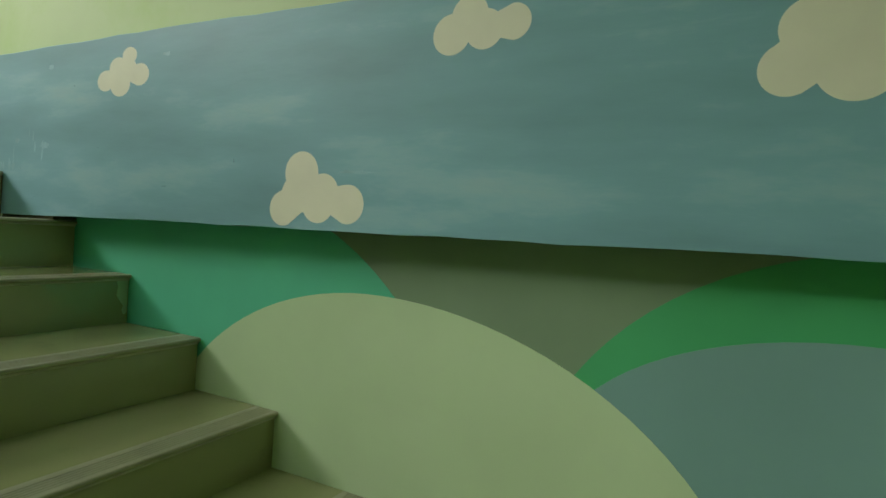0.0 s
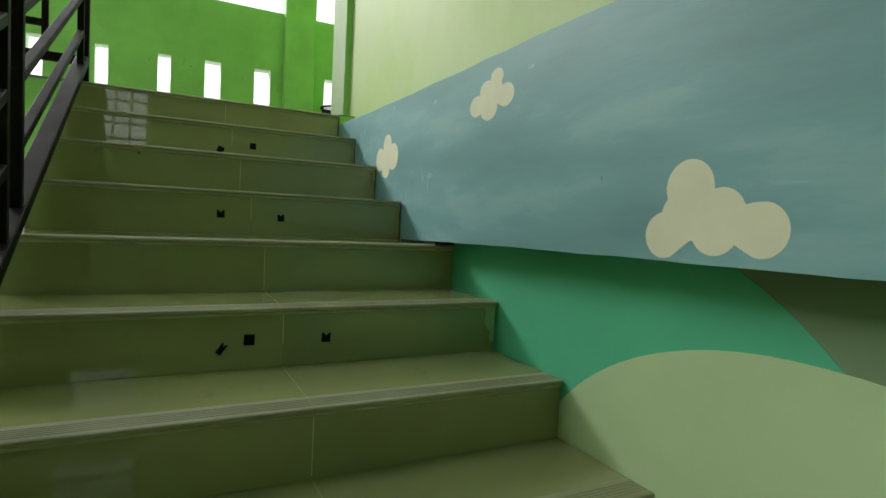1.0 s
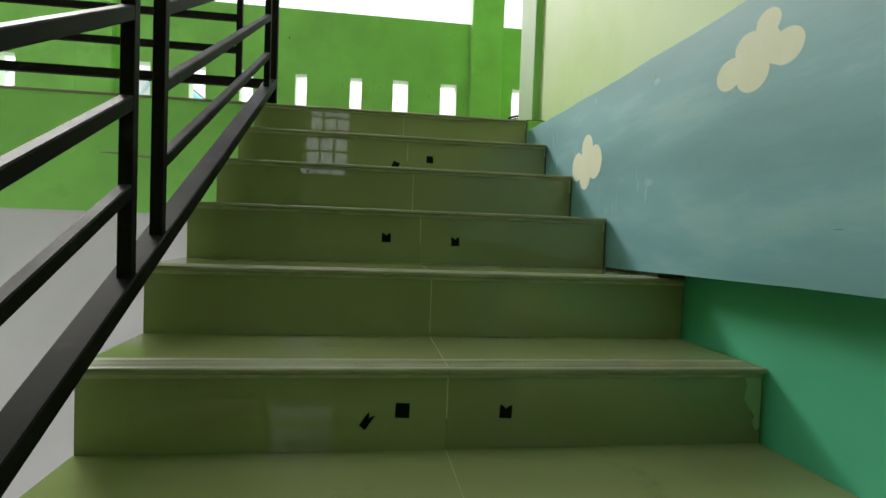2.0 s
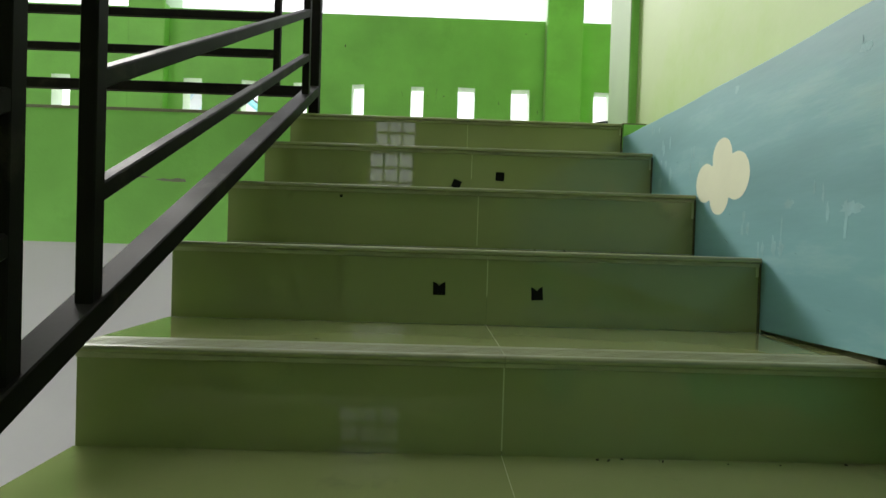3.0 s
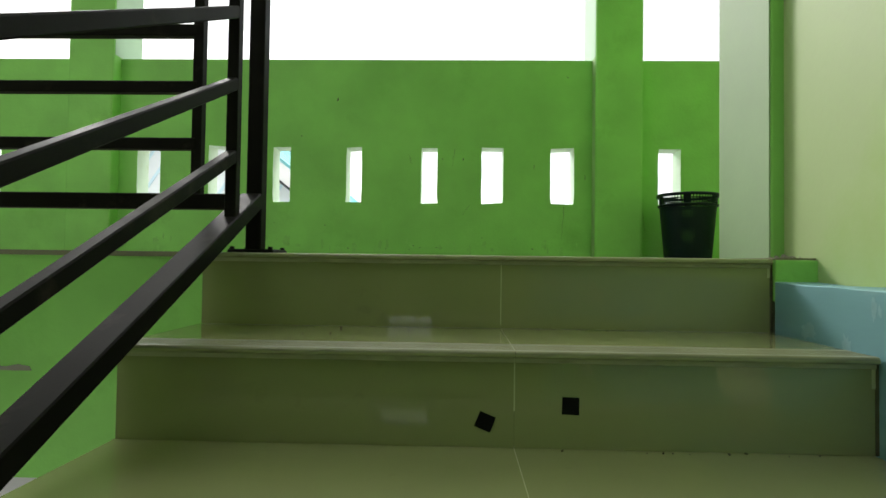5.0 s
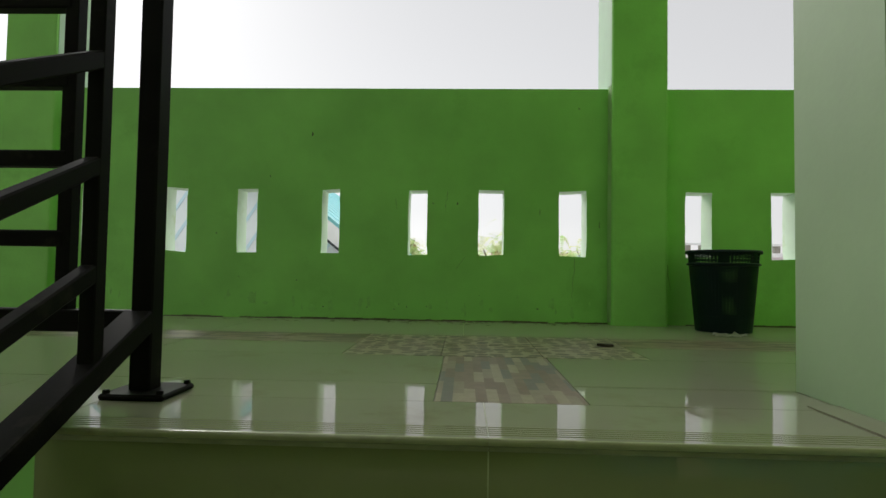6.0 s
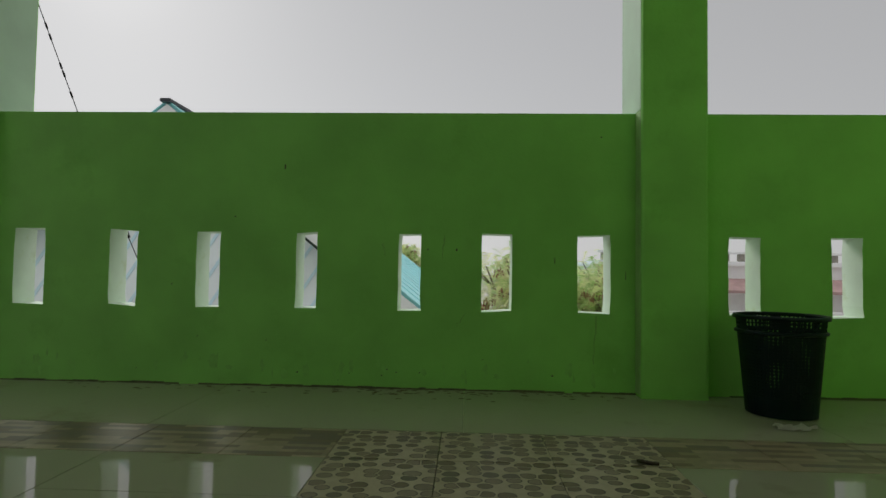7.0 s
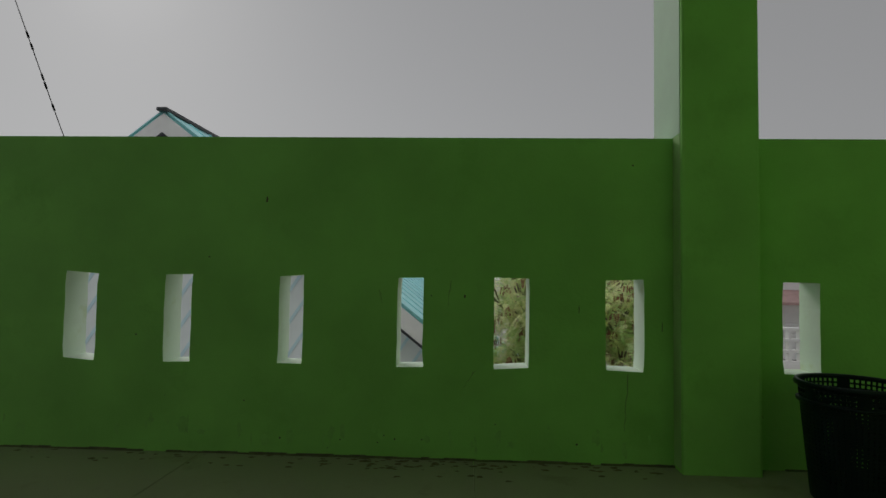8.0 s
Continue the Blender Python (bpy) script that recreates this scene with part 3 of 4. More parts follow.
blot("stain", [(-0.06, 0.0), (-0.03, 0.006), (0.0, 0.003), (0.03, 0.009), (0.06, 0.004), (0.065, -0.006), (0.02, -0.007), (-0.03, -0.005)], (-1.83, FRONT - 0.0004, -0.29), "y", CEMENT, "grey scuff on the green edge beam", "stain")
blot("stain", [(-0.07, 0.0), (-0.03, 0.004), (0.04, 0.003), (0.07, -0.002), (0.0, -0.004)], (-1.98, FRONT - 0.0004, -0.28), "y", CEMENT, "thin grey scuff on the green edge beam", "stain")
blot("tape_dot", [(-0.004, -0.004), (0.004, -0.004), (0.004, 0.004), (-0.004, 0.004)], (-1.02, NOSE[2] + 0.0138, -RISE * 2 - 0.034), "y", TAPE, "tiny black speck stuck on a riser", "speck")

# ---- the railing ----
RX = -1.302
rail = thing("stair_railing", (RX, 0.1, 0), "black painted steel railing with square bars up the stair", "railing")
def rail_part(name, bm, label=""):
    bmesh.ops.translate(bm, verts=bm.verts[:], vec=(-RX, -0.1, 0))
    return part(name, bm, IRON, rail, label)


def rail_z(y):
    return 0.073 + 0.490 * y


rail_part("post", box(RX - 0.022, RX + 0.022, 0.151, 0.195, 0.006, 1.02, 0.003, 1), "thick corner post")
rail_part("base_plate", box(RX - 0.056, RX + 0.072, 0.108, 0.236, 0.0, 0.012, 0.004, 1), "bolted base plate")
for bx, by in ((-0.045, 0.119), (0.061, 0.119), (-0.045, 0.225), (0.061, 0.225)):
    head = bmesh.new()
    bmesh.ops.create_cone(head, cap_ends=True, segments=6, radius1=0.007, radius2=0.006, depth=0.008, matrix=Matrix.Translation((RX + bx, by, 0.015)))
    rail_part("bolt", head)
rail_part("bottom_rail", bar((RX - 0.006, 0.160, rail_z(0.160)), (RX - 0.006, -3.05, rail_z(-3.05)), 0.058, 0.042))
rail_part("post", box(RX - 0.026, RX + 0.026, -3.09, -3.04, LOW, LOW + 1.0, 0.003, 1))
for y_top, y_low, base, slope in ((0.002, -1.457, 0.063, 0.479), (-1.636, -2.98, 0.036, 0.456)):
    def upper_z(y, i):
        return base + 0.185 * i + slope * y
    for y in (y_top, y_low):
        rail_part("baluster", box(RX - 0.0145, RX + 0.0145, y - 0.0145, y + 0.0145, rail_z(y), upper_z(y, 5), 0.002, 1))
    for i in range(1, 6):
        rail_part("rail", bar((RX, y_top, upper_z(y_top, i)), (RX, y_low, upper_z(y_low, i)), 0.028, 0.030))
guard = thing("landing_railing", (RX - 0.1, 0.172, 0), "black painted steel guard railing along the landing edge", "railing")
def guard_part(name, bm):
    bmesh.ops.translate(bm, verts=bm.verts[:], vec=(-RX + 0.1, -0.172, 0))
    return part(name, bm, IRON, guard)


guard_part("bottom_rail", box(-6.19, RX - 0.014, 0.152, 0.190, 0.124, 0.168, 0.003, 1))
for x_r, x_l in ((-1.474, -2.90), (-3.04, -4.5), (-4.64, -6.1)):
    for x in (x_r, x_l):
        guard_part("baluster", box(x - 0.0145, x + 0.0145, 0.158, 0.187, 0.160, 0.97, 0.002, 1))
    for i in range(1, 6):
        guard_part("rail", box(x_l, x_r, 0.156, 0.188, 0.131 + 0.1635 * i, 0.164 + 0.1635 * i, 0.003, 1))
for x in (-2.95, -4.57):
    guard_part("post", box(x - 0.024, x + 0.024, 0.148, 0.196, 0.0, 0.122, 0.003, 1))

# ---- glass block window in the back wall ----
window = thing("window_1", (-1.37, BACK - 0.07, 0.72), "small glass block window of six rows in a white wall", "window", kind="structure")
gb = mesh_of(box(-0.095, 0.095, -0.04, 0.04, -0.095, 0.095, 0.012, 2), GLASSB)
for i in range(3):
    for k in range(6):
        ob = part("glass_block", gb, GLASSB, window)
        ob.location = ((i - 1) * 0.207, 0, (k - 2.5) * 0.207)
grid = bmesh.new()
for i in range(4):
    add_box(grid, (i - 1.5) * 0.207 - 0.014, (i - 1.5) * 0.207 + 0.014, -0.046, 0.046, -0.62, 0.62)
for k in range(7):
    add_box(grid, -0.31, 0.31, -0.045, 0.045, (k - 3) * 0.207 - 0.014, (k - 3) * 0.207 + 0.014)
part("joint_grid", grid, WHITE, window)

# ---- waste basket ----
bin_ = thing("waste_basket", (0.512, 1.645, 0), "dark green plastic waste basket with a pierced rim", "waste basket")
def lathe(profile, n=40, closed=False):
    bm = bmesh.new()
    rings = [[bm.verts.new((r * math.cos(2 * math.pi * i / n), r * math.sin(2 * math.pi * i / n), z)) for i in range(n)] for r, z in profile]
    for a, b in zip(rings, rings[1:] + ([rings[0]] if closed else [])):
        for i in range(n):
            bm.faces.new((a[i], a[(i + 1) % n], b[(i + 1) % n], b[i]))
    return bm, rings


def bin_r(z):
    return 0.117 + (0.149 - 0.117) * z / 0.365


bm, rings = lathe([(bin_r(0.004), 0.004), (bin_r(0.07), 0.07), (bin_r(0.07) - 0.003, 0.07), (bin_r(0.004) - 0.003, 0.008)])
bm.faces.new(rings[0])
part("base", bm, BINPL, bin_, smooth=False)
part("rim", lathe([(0.147, 0.352), (0.158, 0.350), (0.160, 0.358), (0.156, 0.366), (0.147, 0.365), (0.143, 0.358)], closed=True)[0], BINPL, bin_, smooth=True)
part("ring", lathe([(bin_r(0.300), 0.297), (bin_r(0.3) + 0.009, 0.299), (bin_r(0.3) + 0.010, 0.306), (bin_r(0.31), 0.310), (bin_r(0.3) - 0.003, 0.304)], closed=True)[0], BINPL, bin_, smooth=True)
def lattice(z0, z1, rows, cols, gap, solid_every=0):
    """The pierced side: upright and level strips with holes between them."""
    bm = bmesh.new()
    def quad(a0, a1, za, zb):
        c = []
        for r_off in (0.0, -0.003):
            for a, z in ((a0, za), (a1, za), (a1, zb), (a0, zb)):
                c.append(bm.verts.new(((bin_r(z) + r_off) * math.cos(a), (bin_r(z) + r_off) * math.sin(a), z)))
        for f in ((0, 1, 2, 3), (7, 6, 5, 4), (0, 1, 5, 4), (1, 2, 6, 5), (2, 3, 7, 6), (3, 0, 4, 7)):
            bm.faces.new([c[i] for i in f])
    step, dz = 2 * math.pi / cols, (z1 - z0) / rows
    for i in range(cols):
        wide = step * gap if not (solid_every and i % solid_every in (0, 1)) else step
        quad(i * step, i * step + wide, z0, z1)
    for k in range(rows + 1):
        zc = z0 + k * dz
        for i in range(cols):
            quad(i * step, (i + 1) * step, max(z0, zc - dz * gap / 2), min(z1, zc + dz * gap / 2))
    return bm


part("side", lattice(0.07, 0.298, 18, 60, 0.66), BINPL, bin_)
part("pierced_band", lattice(0.308, 0.354, 3, 60, 0.36, 10), BINPL, bin_)

# ---- litter on the landing ----
def rag_mesh():
    bm = bmesh.new()
    rnd = random.Random(5)
    n = 12
    grid_v = []
    for i in range(n + 1):
        row = []
        for j in range(7):
            u, v = i / n - 0.5, j / 6 - 0.5
            z = 0.004 + 0.016 * max(0, noise.noise(Vector((u * 5, v * 4, 1.3)))) + 0.012 * (1 - min(1, abs(v) * 2.2)) * abs(math.sin(u * 9))
            row.append(bm.verts.new((u * 0.13 + rnd.uniform(-0.004, 0.004), v * 0.05 * (1.2 - abs(u)) + rnd.uniform(-0.003, 0.003), z)))
        grid_v.append(row)
    for a, b in zip(grid_v, grid_v[1:]):
        for i in range(6):
            bm.faces.new((a[i], a[i + 1], b[i + 1], b[i]))
    bmesh.ops.solidify(bm, geom=bm.faces[:], thickness=0.003)
    return bm


rag = part("rag", rag_mesh(), CLOTH, smooth=True)
rag.location = (0.44, 1.43, 0.0)
tagged(rag, "crumpled dirty white rag lying on the floor", "rag")
def twig_mesh(points, r):
    bm = bmesh.new()
    rings = []
    for i, p in enumerate(points):
        rr = r * (0.6 + 0.4 * math.sin(math.pi * (i + 0.5) / len(points)))
        rings.append([bm.verts.new((p[0], p[1] + rr * math.cos(a), p[2] + rr * math.sin(a))) for a in (0, 1.26, 2.51, 3.77, 5.03)])
    for a, b in zip(rings, rings[1:]):
        for i in range(5):
            bm.faces.new((a[i], a[(i + 1) % 5], b[(i + 1) % 5], b[i]))
    bm.faces.new(rings[0])
    bm.faces.new(rings[-1])
    return bm


def crumbs(name, n, x0, x1, y0, y1, z, size, seed, mat=None, label="loose crumbs of cement at the foot of a column"):
    bm = bmesh.new()
    rnd = random.Random(seed)
    for _ in range(n):
        r = rnd.uniform(0.3, 1) * size
        c = Vector((rnd.uniform(x0, x1), rnd.uniform(y0, y1), z + r * 0.3))
        m = Matrix.Translation(c) @ Euler((rnd.uniform(0, 6), rnd.uniform(0, 6), rnd.uniform(0, 6))).to_matrix().to_4x4() @ Matrix.Diagonal((r, r * rnd.uniform(0.6, 1), r * 0.5, 1))
        bmesh.ops.create_icosphere(bm, subdivisions=1, radius=1, matrix=m)
    return tagged(part(name, bm, mat or CEMENT), label, "crumbs", kind="stuff")


crumbs("cement_crumbs", 22, 0.075, 0.122, -0.01, 0.062, 0.0026, 0.010, 7)
for k in range(1, 6):   # bits of dirt swept into the inner corner of each step
    far = BEAM_X - 0.012 if k < 4 else WALL_X - 0.02
    crumbs("dirt_crumbs", 9, -0.55, far, NOSE[k - 1] - 0.002, NOSE[k - 1] + 0.010, -RISE * k, 0.0042, 40 + k, GRIME_SHADE, "dark dirt crumbs in the corner of a step")
crumbs("dirt_crumbs", 5, -1.25, -0.5, NOSE[1] + 0.12, NOSE[0] - 0.03, -RISE, 0.005, 61, STICK, "bits of dry leaf on a step")
twig = part("twig", twig_mesh([(-0.028, 0, 0.008), (-0.012, 0.003, 0.006), (0.008, 0.0, 0.005), (0.028, -0.003, 0.006)], 0.006), STICK)
twig.location = (-0.168, 1.035, 0.0)
twig.rotation_euler = (0, 0, radians(-12))
tagged(twig, "short dry brown twig lying on the floor tiles", "twig")

# ---- outside ----
GZ = -4.2
tagged(part("ground", box(-300, 300, WALL_Y + 0.3, 900, GZ - 0.5, GZ), GROUND), "dry earth yard reaching far away", "ground", kind="structure")

house = thing("house", (-6.66, 10.36, GZ), "white house with a steep turquoise metal roof", "house")
HX, HY, PZ, HS = -6.66, 10.36, 3.82, 0.78
def house_part(name, bm, mat, label="", parent=None):
    bmesh.ops.translate(bm, verts=bm.verts[:], vec=(-HX, -HY, -GZ))
    return part(name, bm, mat, parent or house, label)


half = 8.1
LONG = 12.5
house_part("wall", prism([(HX - half + .45, GZ), (HX + half - .45, GZ), (HX + half - .45, PZ - (half - .45) * HS - 0.18), (HX, PZ - 0.18), (HX - half + .45, PZ - (half - .45) * HS - 0.18)], "y", HY + 0.375, HY + LONG - 0.2), PALECYAN)
for s in (-1, 1):
    for i in range(15):
        y0 = HY + i * 0.83
        house_part("roof_sheet", prism([(HX, PZ), (HX + s * half, PZ - half * HS), (HX + s * half, PZ - half * HS - 0.07), (HX, PZ - 0.07)], "y", y0 + 0.02, y0 + 0.83), TURQ)
        house_part("roof_rib", prism([(HX, PZ + 0.024), (HX + s * half, PZ - half * HS + 0.024), (HX + s * half, PZ - half * HS), (HX, PZ)], "y", y0 - 0.045, y0 + 0.045), TURQ)
    house_part("fascia", prism([(HX, PZ - 0.07), (HX + s * half, PZ - half * HS - 0.07), (HX + s * half, PZ - half * HS - 0.48), (HX, PZ - 0.48)], "y", HY - 0.06, HY + 0.03), FASCIA, "white barge board")
    house_part("edge_flashing", prism([(HX, PZ - 0.45), (HX + s * half, PZ - half * HS - 0.465), (HX + s * half, PZ - half * HS - 0.515), (HX, PZ - 0.515)], "y", HY - 0.09, HY + 0.03), DARKWIN)
house_part("ridge_cap", box(HX - 0.105, HX + 0.105, HY - 0.15, HY + LONG + 0.2, PZ - 0.045, PZ + 0.03, 0.02), DARKWIN, "dark ridge cap")
def under_rake(x):
    return PZ - abs(x - HX) * HS - 0.6


for i in range(34):   # slanting cover boards on the gable
    x0, z0 = HX - half + 0.75 + i * 0.42, -3.6
    x1 = x0
    while x1 < HX + half - 0.9 and z0 + 1.5 * (x1 - x0) < under_rake(x1):
        x1 += 0.03
    z1 = z0 + 1.5 * (x1 - x0)
    if x1 - x0 > 0.3:
        house_part("cover_board", prism([(x0, z0), (x1, z1), (x1 + 0.068, z1), (x0 + 0.068, z0)], "y", HY + 0.35, HY + 0.375), BOARD)
for x in (HX + 5.17, HX + 3.3):
    top = PZ - (x - HX) * HS - 1.5
    w = house_part("window", box(x - 0.52, x + 0.52, HY + 0.28, HY + 0.375, top - 1.95, top), FASCIA)
    part("pane", box(-0.43, 0.43, -0.045, 0.0, -1.8, -0.15), DARKWIN, w).location = (x - HX, 0.28, top - GZ)

# a feathery tree below the parapet
def tube(bm, a, b, r0, r1, n=6):
    a, b = Vector(a), Vector(b)
    q = (b - a).to_track_quat("Z", "Y")
    lo = [bm.verts.new(a + q @ Vector((r0 * math.cos(2 * math.pi * i / n), r0 * math.sin(2 * math.pi * i / n), 0))) for i in range(n)]
    hi = [bm.verts.new(b + q @ Vector((r1 * math.cos(2 * math.pi * i / n), r1 * math.sin(2 * math.pi * i / n), 0))) for i in range(n)]
    for i in range(n):
        bm.faces.new((lo[i], lo[(i + 1) % n], hi[(i + 1) % n], hi[i]))


def tree(at, height, spread, seed, label):
    rnd = random.Random(seed)
    root = thing("tree", at, label, "tree", "trees in the yard")
    wood = bmesh.new()
    tips = []
    def grow(p, d, length, r, depth):
        q = p + d * length
        tube(wood, p, q, r, r * 0.68)
        if depth == 0 or r < 0.012:
            tips.append(q)
            return
        if depth < 3:
            tips.append(q)
        for _ in range(3 if depth > 1 else 4):
            nd = (d + Vector((rnd.uniform(-1, 1) * spread, rnd.uniform(-1, 1) * spread, rnd.uniform(-0.15, 0.6)))).normalized()
            grow(q, nd, length * rnd.uniform(0.62, 0.85), r * 0.66, depth - 1)
    grow(Vector((0, 0, 0)), Vector((0, 0, 1)), height * 0.30, 0.13, 5)
    fit = height / max(t.z + 0.3 for t in tips)
    root.scale = (fit, fit, fit)
    part("trunk", wood, BARK, root, "grey brown trunk and limbs")
    verts, faces = {"LEAF": [], "LEAFY": [], "FAWN": []}, {"LEAF": [], "LEAFY": [], "FAWN": []}
    for t in tips:
        for _ in range(11):
            c = t + Vector((rnd.gauss(0, .22), rnd.gauss(0, .22), rnd.gauss(0, .16)))
            d = Vector((rnd.uniform(-1, 1), rnd.uniform(-1, 1), rnd.uniform(-0.7, 0.25))).normalized()
            side = d.cross(Vector((0, 0, 1))).normalized()
            kind = rnd.choices(("LEAF", "LEAFY", "FAWN"), (4, 5, 0.45))[0]
            v, f = verts[kind], faces[kind]
            if kind == "FAWN":
                for _ in range(9):
                    e = c + Vector((rnd.uniform(-.07, .07), rnd.uniform(-.07, .07), rnd.uniform(-.12, -.05)))
                    b0 = len(v)
                    drop = Vector((rnd.uniform(-.03, .03), rnd.uniform(-.03, .03), rnd.uniform(0.08, 0.13)))
                    v += [e, e + side * 0.026, e + side * 0.018 - drop, e - drop]
                    f.append((b0, b0 + 1, b0 + 2, b0 + 3))
                continue
            for i in range(9):
                base = c + d * (i * 0.028) - Vector((0, 0, 0.0022 * i * i * 0.6))
                for s in (-1, 1):
                    tip = base + side * s * 0.10 * (1 - i / 14) + d * 0.02 - Vector((0, 0, 0.014))
                    w = d * 0.014
                    b0 = len(v)
                    v += [base - w, (base + tip) / 2 + w * 0.4 + Vector((0, 0, 0.004)), tip, base + w]
                    f.append((b0, b0 + 1, b0 + 2, b0 + 3))
    for key, mat, nm in (("LEAF", LEAF, "crown"), ("LEAFY", LEAFY, "crown"), ("FAWN", FAWN, "pod")):
        me = bpy.data.meshes.new(nm)
        me.from_pydata(verts[key], [], faces[key])
        me.materials.append(mat)
        ob = part(nm, me, mat, root)
        if key == "FAWN":
            tagged(ob, kind="stuff")
    return root


tree((1.0, 8.4, GZ), 5.3, 0.75, 3, "feathery green tree with hanging red brown pods")
tree((2.4, 11.0, GZ), 5.25, 0.75, 8, "pale green feathery tree behind the yard wall")

tree((-2.8, 24.8, GZ), 6.1, 0.75, 12, "feathery green tree standing behind the house")

# pierced yard wall behind the trees
yard = thing("yard_wall", (2.0, 10.0, GZ), "white yard wall with a pierced block parapet", "wall")
part("wall", box(-3.1, 6, 0, 0.16, 0, 3.43), WHITE, yard)
pier = bmesh.new()
for i in range(47):
    for k in range(3):
        x = -3.1 + i * 0.195
        add_box(pier, x, x + 0.055, 0.025, 0.135, 3.43 + k * 0.195, 3.625 + k * 0.195)
for k in range(4):
    add_box(pier, -3.1, 6, 0.016, 0.144, 3.422 + k * 0.195, 3.47 + k * 0.195)
tagged(part("pierced_blocks", pier, WHITE, yard), kind="stuff")

# a white building with a faded awning
block = thing("apartment_building", (10, 17, GZ), "white building with a faded red awning and balcony rails", "building")
part("wall", box(-6.5, 9, 0, 8, 0, 5.0), WHITE, block)
part("roof", box(-6.6, 9.1, -0.15, 8.2, 5.0, 5.14, 0.02), FASCIA, block)
part("awning", prism([(0.0, 4.62), (0.0, 4.5), (-0.9, 4.2), (-0.9, 4.28)], "x", -6.3, 4.0), REDROOF, block, "faded red awning")
for k in range(2):
    part("ledge", box(-6.5, 9, -0.06, 0.0, 3.25 + k * 0.32, 3.31 + k * 0.32, 0.01), FASCIA, block)
part("balcony", box(-6.4, 7, -1.2, 0, 1.75, 1.9, 0.01), FASCIA, block)
for k in range(5):
    part("balcony_rail", box(-6.4, 7, -1.2, -1.17, 2.05 + k * 0.16, 2.08 + k * 0.16), CEMENT if k < 4 else IRON, block)
for i in range(11):
    part("balcony_post", box(-6.4 + i * 1.3, -6.35 + i * 1.3, -1.21, -1.16, 1.9, 2.74), CEMENT, block)
part("pole", box(-1.12, -1.02, -1.4, -1.3, 0.0, 3.1, 0.02), IRON, block)
for i in range(34):
    part("roof_baluster", box(-6.5 + i * 0.46, -6.32 + i * 0.46, -0.1, 0.05, 5.14, 5.36, 0.01), CEMENT, block)
part("roof_rail", box(-6.6, 9.1, -0.12, 0.07, 5.36, 5.44, 0.01), FASCIA, block)
for x in (-5.4, -3.2, -1.0, 1.2, 3.4, 5.6):
    w = part("window", box(x, x + 0.9, -0.05, 0.05, 2.1, 3.15, 0.01), FASCIA, block)
    part("pane", box(x + 0.08, x + 0.82, -0.07, -0.045, 2.16, 3.09), DARKWIN, w)

# overhead cable
cable = bmesh.new()
run = [(-6.07, 4.6, 6.0), (-5.27, 4.6, 4.15), (-4.80, 4.6, 3.04), (-4.56, 4.6, 2.46), (-4.34, 4.6, 1.93), (-3.80, 4.6, 0.75), (-3.66, 4.6, 0.45), (-3.42, 4.75, -0.3), (-3.2, 5.6, -0.9), (-3.0, 7.08, -1.0), (-2.9, 10.72, -0.7)]
for a, b in zip(run, run[1:]):
    tube(cable, a, b, 0.004, 0.004)
for t in (0.2, 0.3, 0.55, 0.62, 0.8):
    a = Vector(run[2]).lerp(Vector(run[4]), t)
    b = Vector(run[2]).lerp(Vector(run[4]), t + 0.05)
    tube(cable, a, b, 0.009, 0.009)
for t in (0.86, 0.93):
    a = Vector(run[4]).lerp(Vector(run[5]), t)
    tube(cable, a, a + Vector((0.028, 0, -0.06)), 0.016, 0.014)
tagged(part("cable", cable, TAPE), "black overhead cable drooping to the house", "cable")

# ---- floor tiles of the landing ----
def lay(name, x0, x1, y0, y1, mat, proud=0.0):
    g = 0.0008
    ob = part(name, box(x0 + g, x1 - g, y0 + g, y1 - g, -0.0125, proud, 0.0009, 1), mat, landing)
    return ob


left_cols = [-6.2, -5.235, -4.035, -2.835, -1.635]
right_cols = [0.50, 1.70, 2.90, 3.3]
for a, b in zip(left_cols, left_cols[1:]):
    lay("floor_tile", a, b, 0.34, 1.02, FLOORT)
    lay("floor_tile", a, b, FRONT - 0.004, 0.34, FLOORT)
for a, b in zip(right_cols, right_cols[1:]):
    lay("floor_tile", a, b, 0.35, 1.02, FLOORT)
for i in range(17):
    lay("border_tile", max(-6.2, -6.13 + 0.3 * i), -5.83 + 0.3 * i, 1.02, 1.29, PLANKX)
for i in range(12):
    lay("border_tile", -0.10 + 0.3 * i, min(3.3, 0.20 + 0.3 * i), 1.02, 1.29, PLANKX)
lay("floor_tile", -1.635, STAIR_L - 0.005, FRONT - 0.004, 0.34, FLOORT)
lay("floor_tile", STAIR_L - 0.005, -0.718, 0.17, 0.34, FLOORT)
lay("floor_tile", -0.412, 0.082, 0.17, 0.34, FLOORT)
lay("floor_tile", -1.635, -0.718, 0.34, 0.755, FLOORT)
lay("floor_tile", -1.635, -1.03, 0.755, 1.02, FLOORT)
lay("floor_tile", -0.412, 0.50, 0.35, 0.755, FLOORT)
lay("floor_tile", -0.412, 0.082, 0.34, 0.35, FLOORT)
lay("floor_tile", -0.10, 0.50, 0.755, 1.02, FLOORT)
lay("strip_tile", -0.718, -0.412, 0.17, 0.755, PLANK)
for a, b in ((-1.03, -0.728), (-0.728, -0.418), (-0.418, -0.10)):
    lay("pebble_tile", a, b, 0.755, 1.02, PEBBLE)
    lay("pebble_tile", a, b, 1.02, 1.29, PEBBLE)
cols = [-6.2, -5.28, -4.08, -2.88, -1.68, -0.66, 0.54, 1.74, 2.94, 3.3]
for a, b in zip(cols, cols[1:]):
    lay("floor_tile", a, b, 1.29, WALL_Y - 0.001, FLOORT)

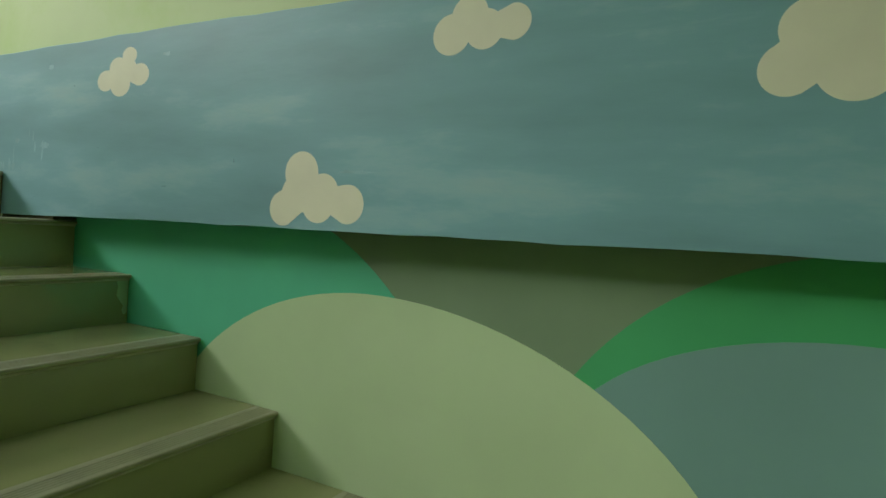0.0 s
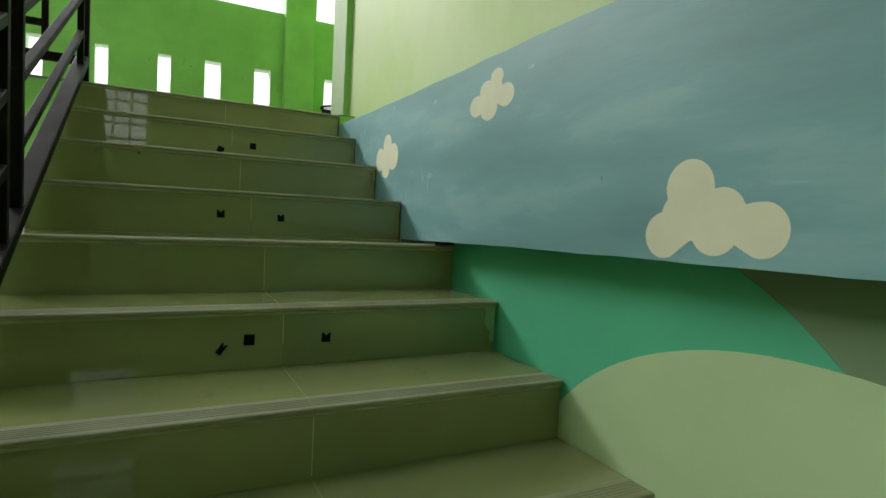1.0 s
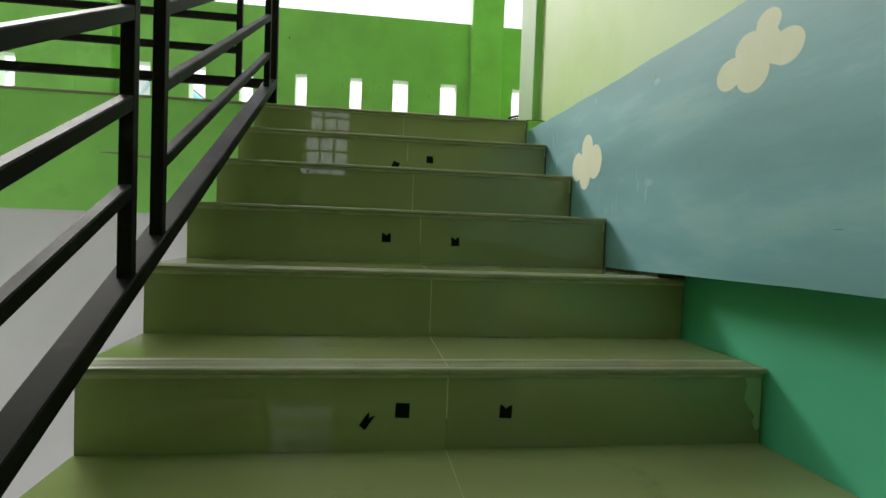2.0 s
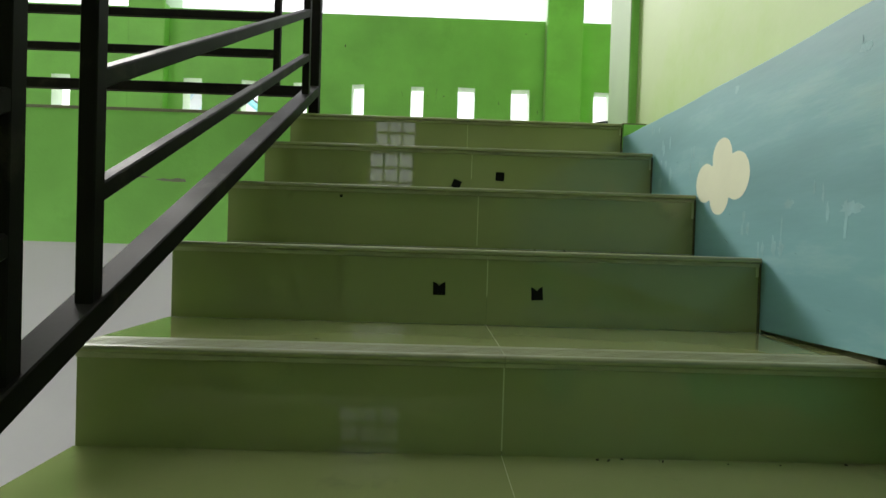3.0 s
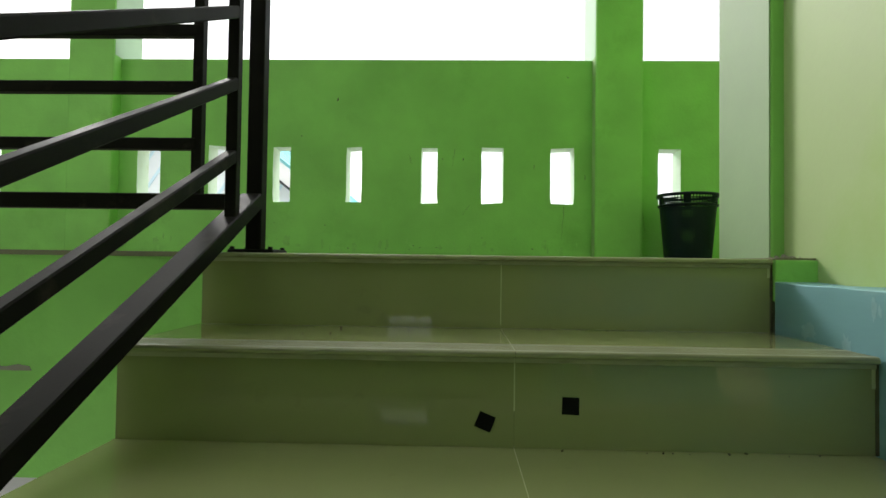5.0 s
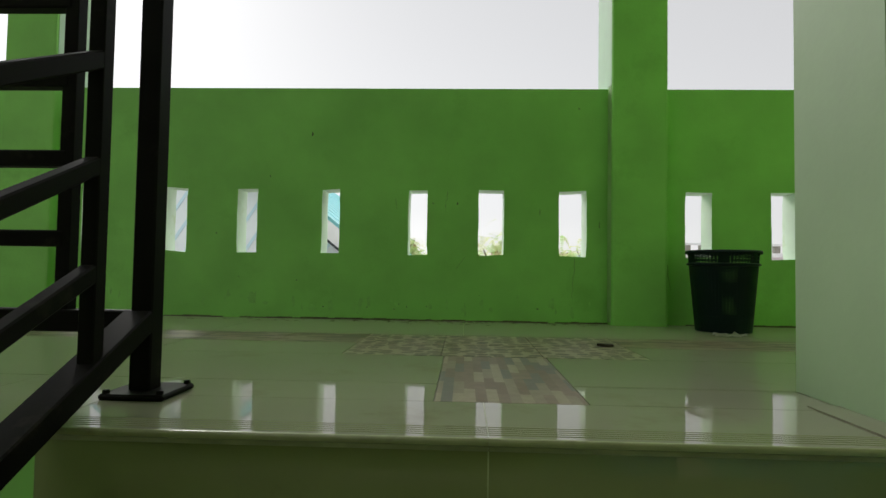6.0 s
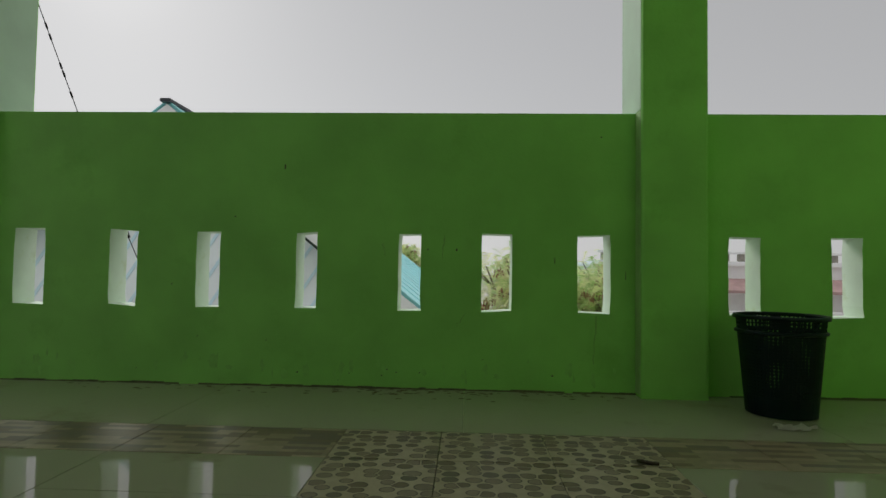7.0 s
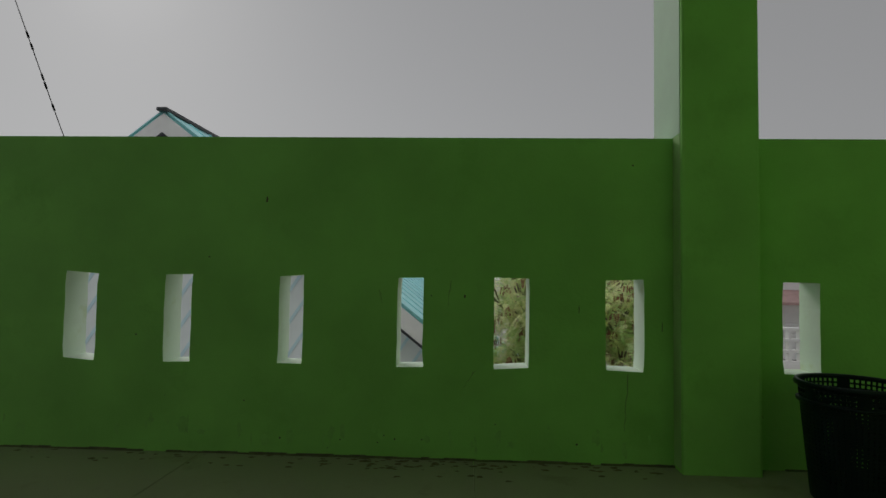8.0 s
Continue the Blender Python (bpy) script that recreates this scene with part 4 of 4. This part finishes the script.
# grime gathered along the foot of the parapet
grime = bmesh.new()
rnd = random.Random(11)
x = -6.1
while x < 3.2:
    w = rnd.uniform(0.02, 0.09)
    if rnd.random() < 0.97 and not any(a - 0.02 < x < a + 0.30 for a in (0.062, -3.055, 3.06)):
        h, d = rnd.uniform(0.004, 0.010), rnd.uniform(0.005, 0.012)
        pts = [(WALL_Y + 0.001, 0.0), (WALL_Y - d, 0.0), (WALL_Y - d * 0.4, h * 0.5), (WALL_Y + 0.001, h)]
        a = [grime.verts.new((x, *p)) for p in pts]
        b = [grime.verts.new((x + w, *p)) for p in pts]
        grime.faces.new(a)
        grime.faces.new(b)
        for i in range(4):
            grime.faces.new((a[i], a[(i + 1) % 4], b[(i + 1) % 4], b[i]))
    x += w
tagged(part("grime", grime, GRIME_SHADE), "dark dirt gathered along the foot of the wall", "dirt", kind="stuff")
for x, z, w, h in ((-1.457, 0.955, 0.004, 0.022), (0.02, 0.50, 0.0015, 0.035), (-0.28, 0.56, 0.0015, 0.03), (-0.70, 0.60, 0.004, 0.012)):
    blot("scratch", [(-w, -h / 2), (w * 0.3, -h / 2), (w, 0), (w * 0.2, h / 2), (-w * 0.6, h * 0.4)], (x, WALL_Y - 0.0003, z), "y", GRIME_SHADE, "small dark scratch on the green parapet", "scratch", 0.0008)

# damp stains low on the parapet, and brown dirt on the floor along it
STAIN = material("damp stained green paint", (0.315, 0.694, 0.168), 0.64, 0.12, 20, 0.5, 80)
MUD = material("brown dried mud", (0.11, 0.078, 0.042), 0.9, 0.3, 25, 0.4, 150)
def ragged(bm, cx, cy, rx, ry, put, lift):
    """A flat ragged blotch with a thin edge."""
    n = 12
    ks = [rnd.uniform(0.45, 1.15) for _ in range(n)]
    low, top = [], []
    for i in range(n):
        a = 2 * math.pi * i / n
        u, v = cx + rx * ks[i] * math.cos(a), cy + ry * ks[i] * math.sin(a)
        low.append(bm.verts.new(put(u, v, 0.0)))
        top.append(bm.verts.new(put(u, v, lift)))
    bm.faces.new(top)
    for i in range(n):
        bm.faces.new((low[i], low[(i + 1) % n], top[(i + 1) % n], top[i]))


rnd = random.Random(77)
stains = bmesh.new()
for i in range(36):
    x, z = rnd.uniform(-2.6, 0.0), 0.05 + abs(rnd.gauss(0, 0.035))
    ragged(stains, x, z, rnd.uniform(0.004, 0.020), rnd.uniform(0.010, 0.045), lambda u, v, w: (u, WALL_Y - w, v), rnd.uniform(0.0002, 0.0005))
tagged(part("wall_stain", stains, STAIN), "faint damp stains low on the green parapet", "stain", kind="stuff")
mud = bmesh.new()
for i in range(130):
    x = rnd.choice((rnd.uniform(-2.4, 0.3), rnd.gauss(-0.75, 0.35)))
    y = WALL_Y - 0.012 - abs(rnd.gauss(0, 0.07))
    r = rnd.uniform(0.002, 0.013)
    if not 0.04 < x < 0.36:
        ragged(mud, x, y, r * 1.6, r, lambda u, v, w: (u, v, w), rnd.uniform(0.0003, 0.0007))
tagged(part("floor_dirt", mud, MUD), "brown dried dirt on the tiles along the parapet", "dirt", kind="stuff")

# hairline cracks and specks in the parapet paint
rnd = random.Random(31)
def crack(x, z, length, lean):
    left, right = [], []
    n = 9
    for i in range(n + 1):
        px, pz = lean * length * i / n + rnd.uniform(-0.004, 0.004), -length * i / n
        w = 0.0007 * (1 - 0.6 * i / n)
        left.append((px - w, pz))
        right.append((px + w, pz))
    blot("crack", left + right[::-1], (x, WALL_Y - 0.0003, z), "y", GRIME_SHADE, "hairline crack in the green parapet paint", "crack", 0.0007)


for x, z, length, lean in ((-0.10, 0.325, 0.20, -0.08), (-0.66, 0.325, 0.06, -0.7), (-0.75, 0.66, 0.10, -0.15), (-1.02, 0.62, 0.05, 0.2), (0.36, 0.30, 0.12, 0.1)):
    crack(x, z, length, lean)
for i in range(16):
    x, z, r = rnd.uniform(-2.2, 0.0), rnd.choice((rnd.uniform(0.02, 0.10), rnd.uniform(0.1, 1.1))), rnd.uniform(0.0015, 0.0038)
    if any(a - 0.02 < x < b + 0.02 for a, b in SLOTS) and 0.3 < z < 0.7:
        continue
    pts = [(r * rnd.uniform(0.6, 1.2) * math.cos(a), r * rnd.uniform(0.6, 1.3) * math.sin(a)) for a in (0, 0.9, 1.8, 2.7, 3.6, 4.5, 5.4)]
    blot("speck", pts, (x, WALL_Y - 0.0003, z), "y", GRIME_SHADE, "small dark speck on the green parapet", "speck", 0.0007)
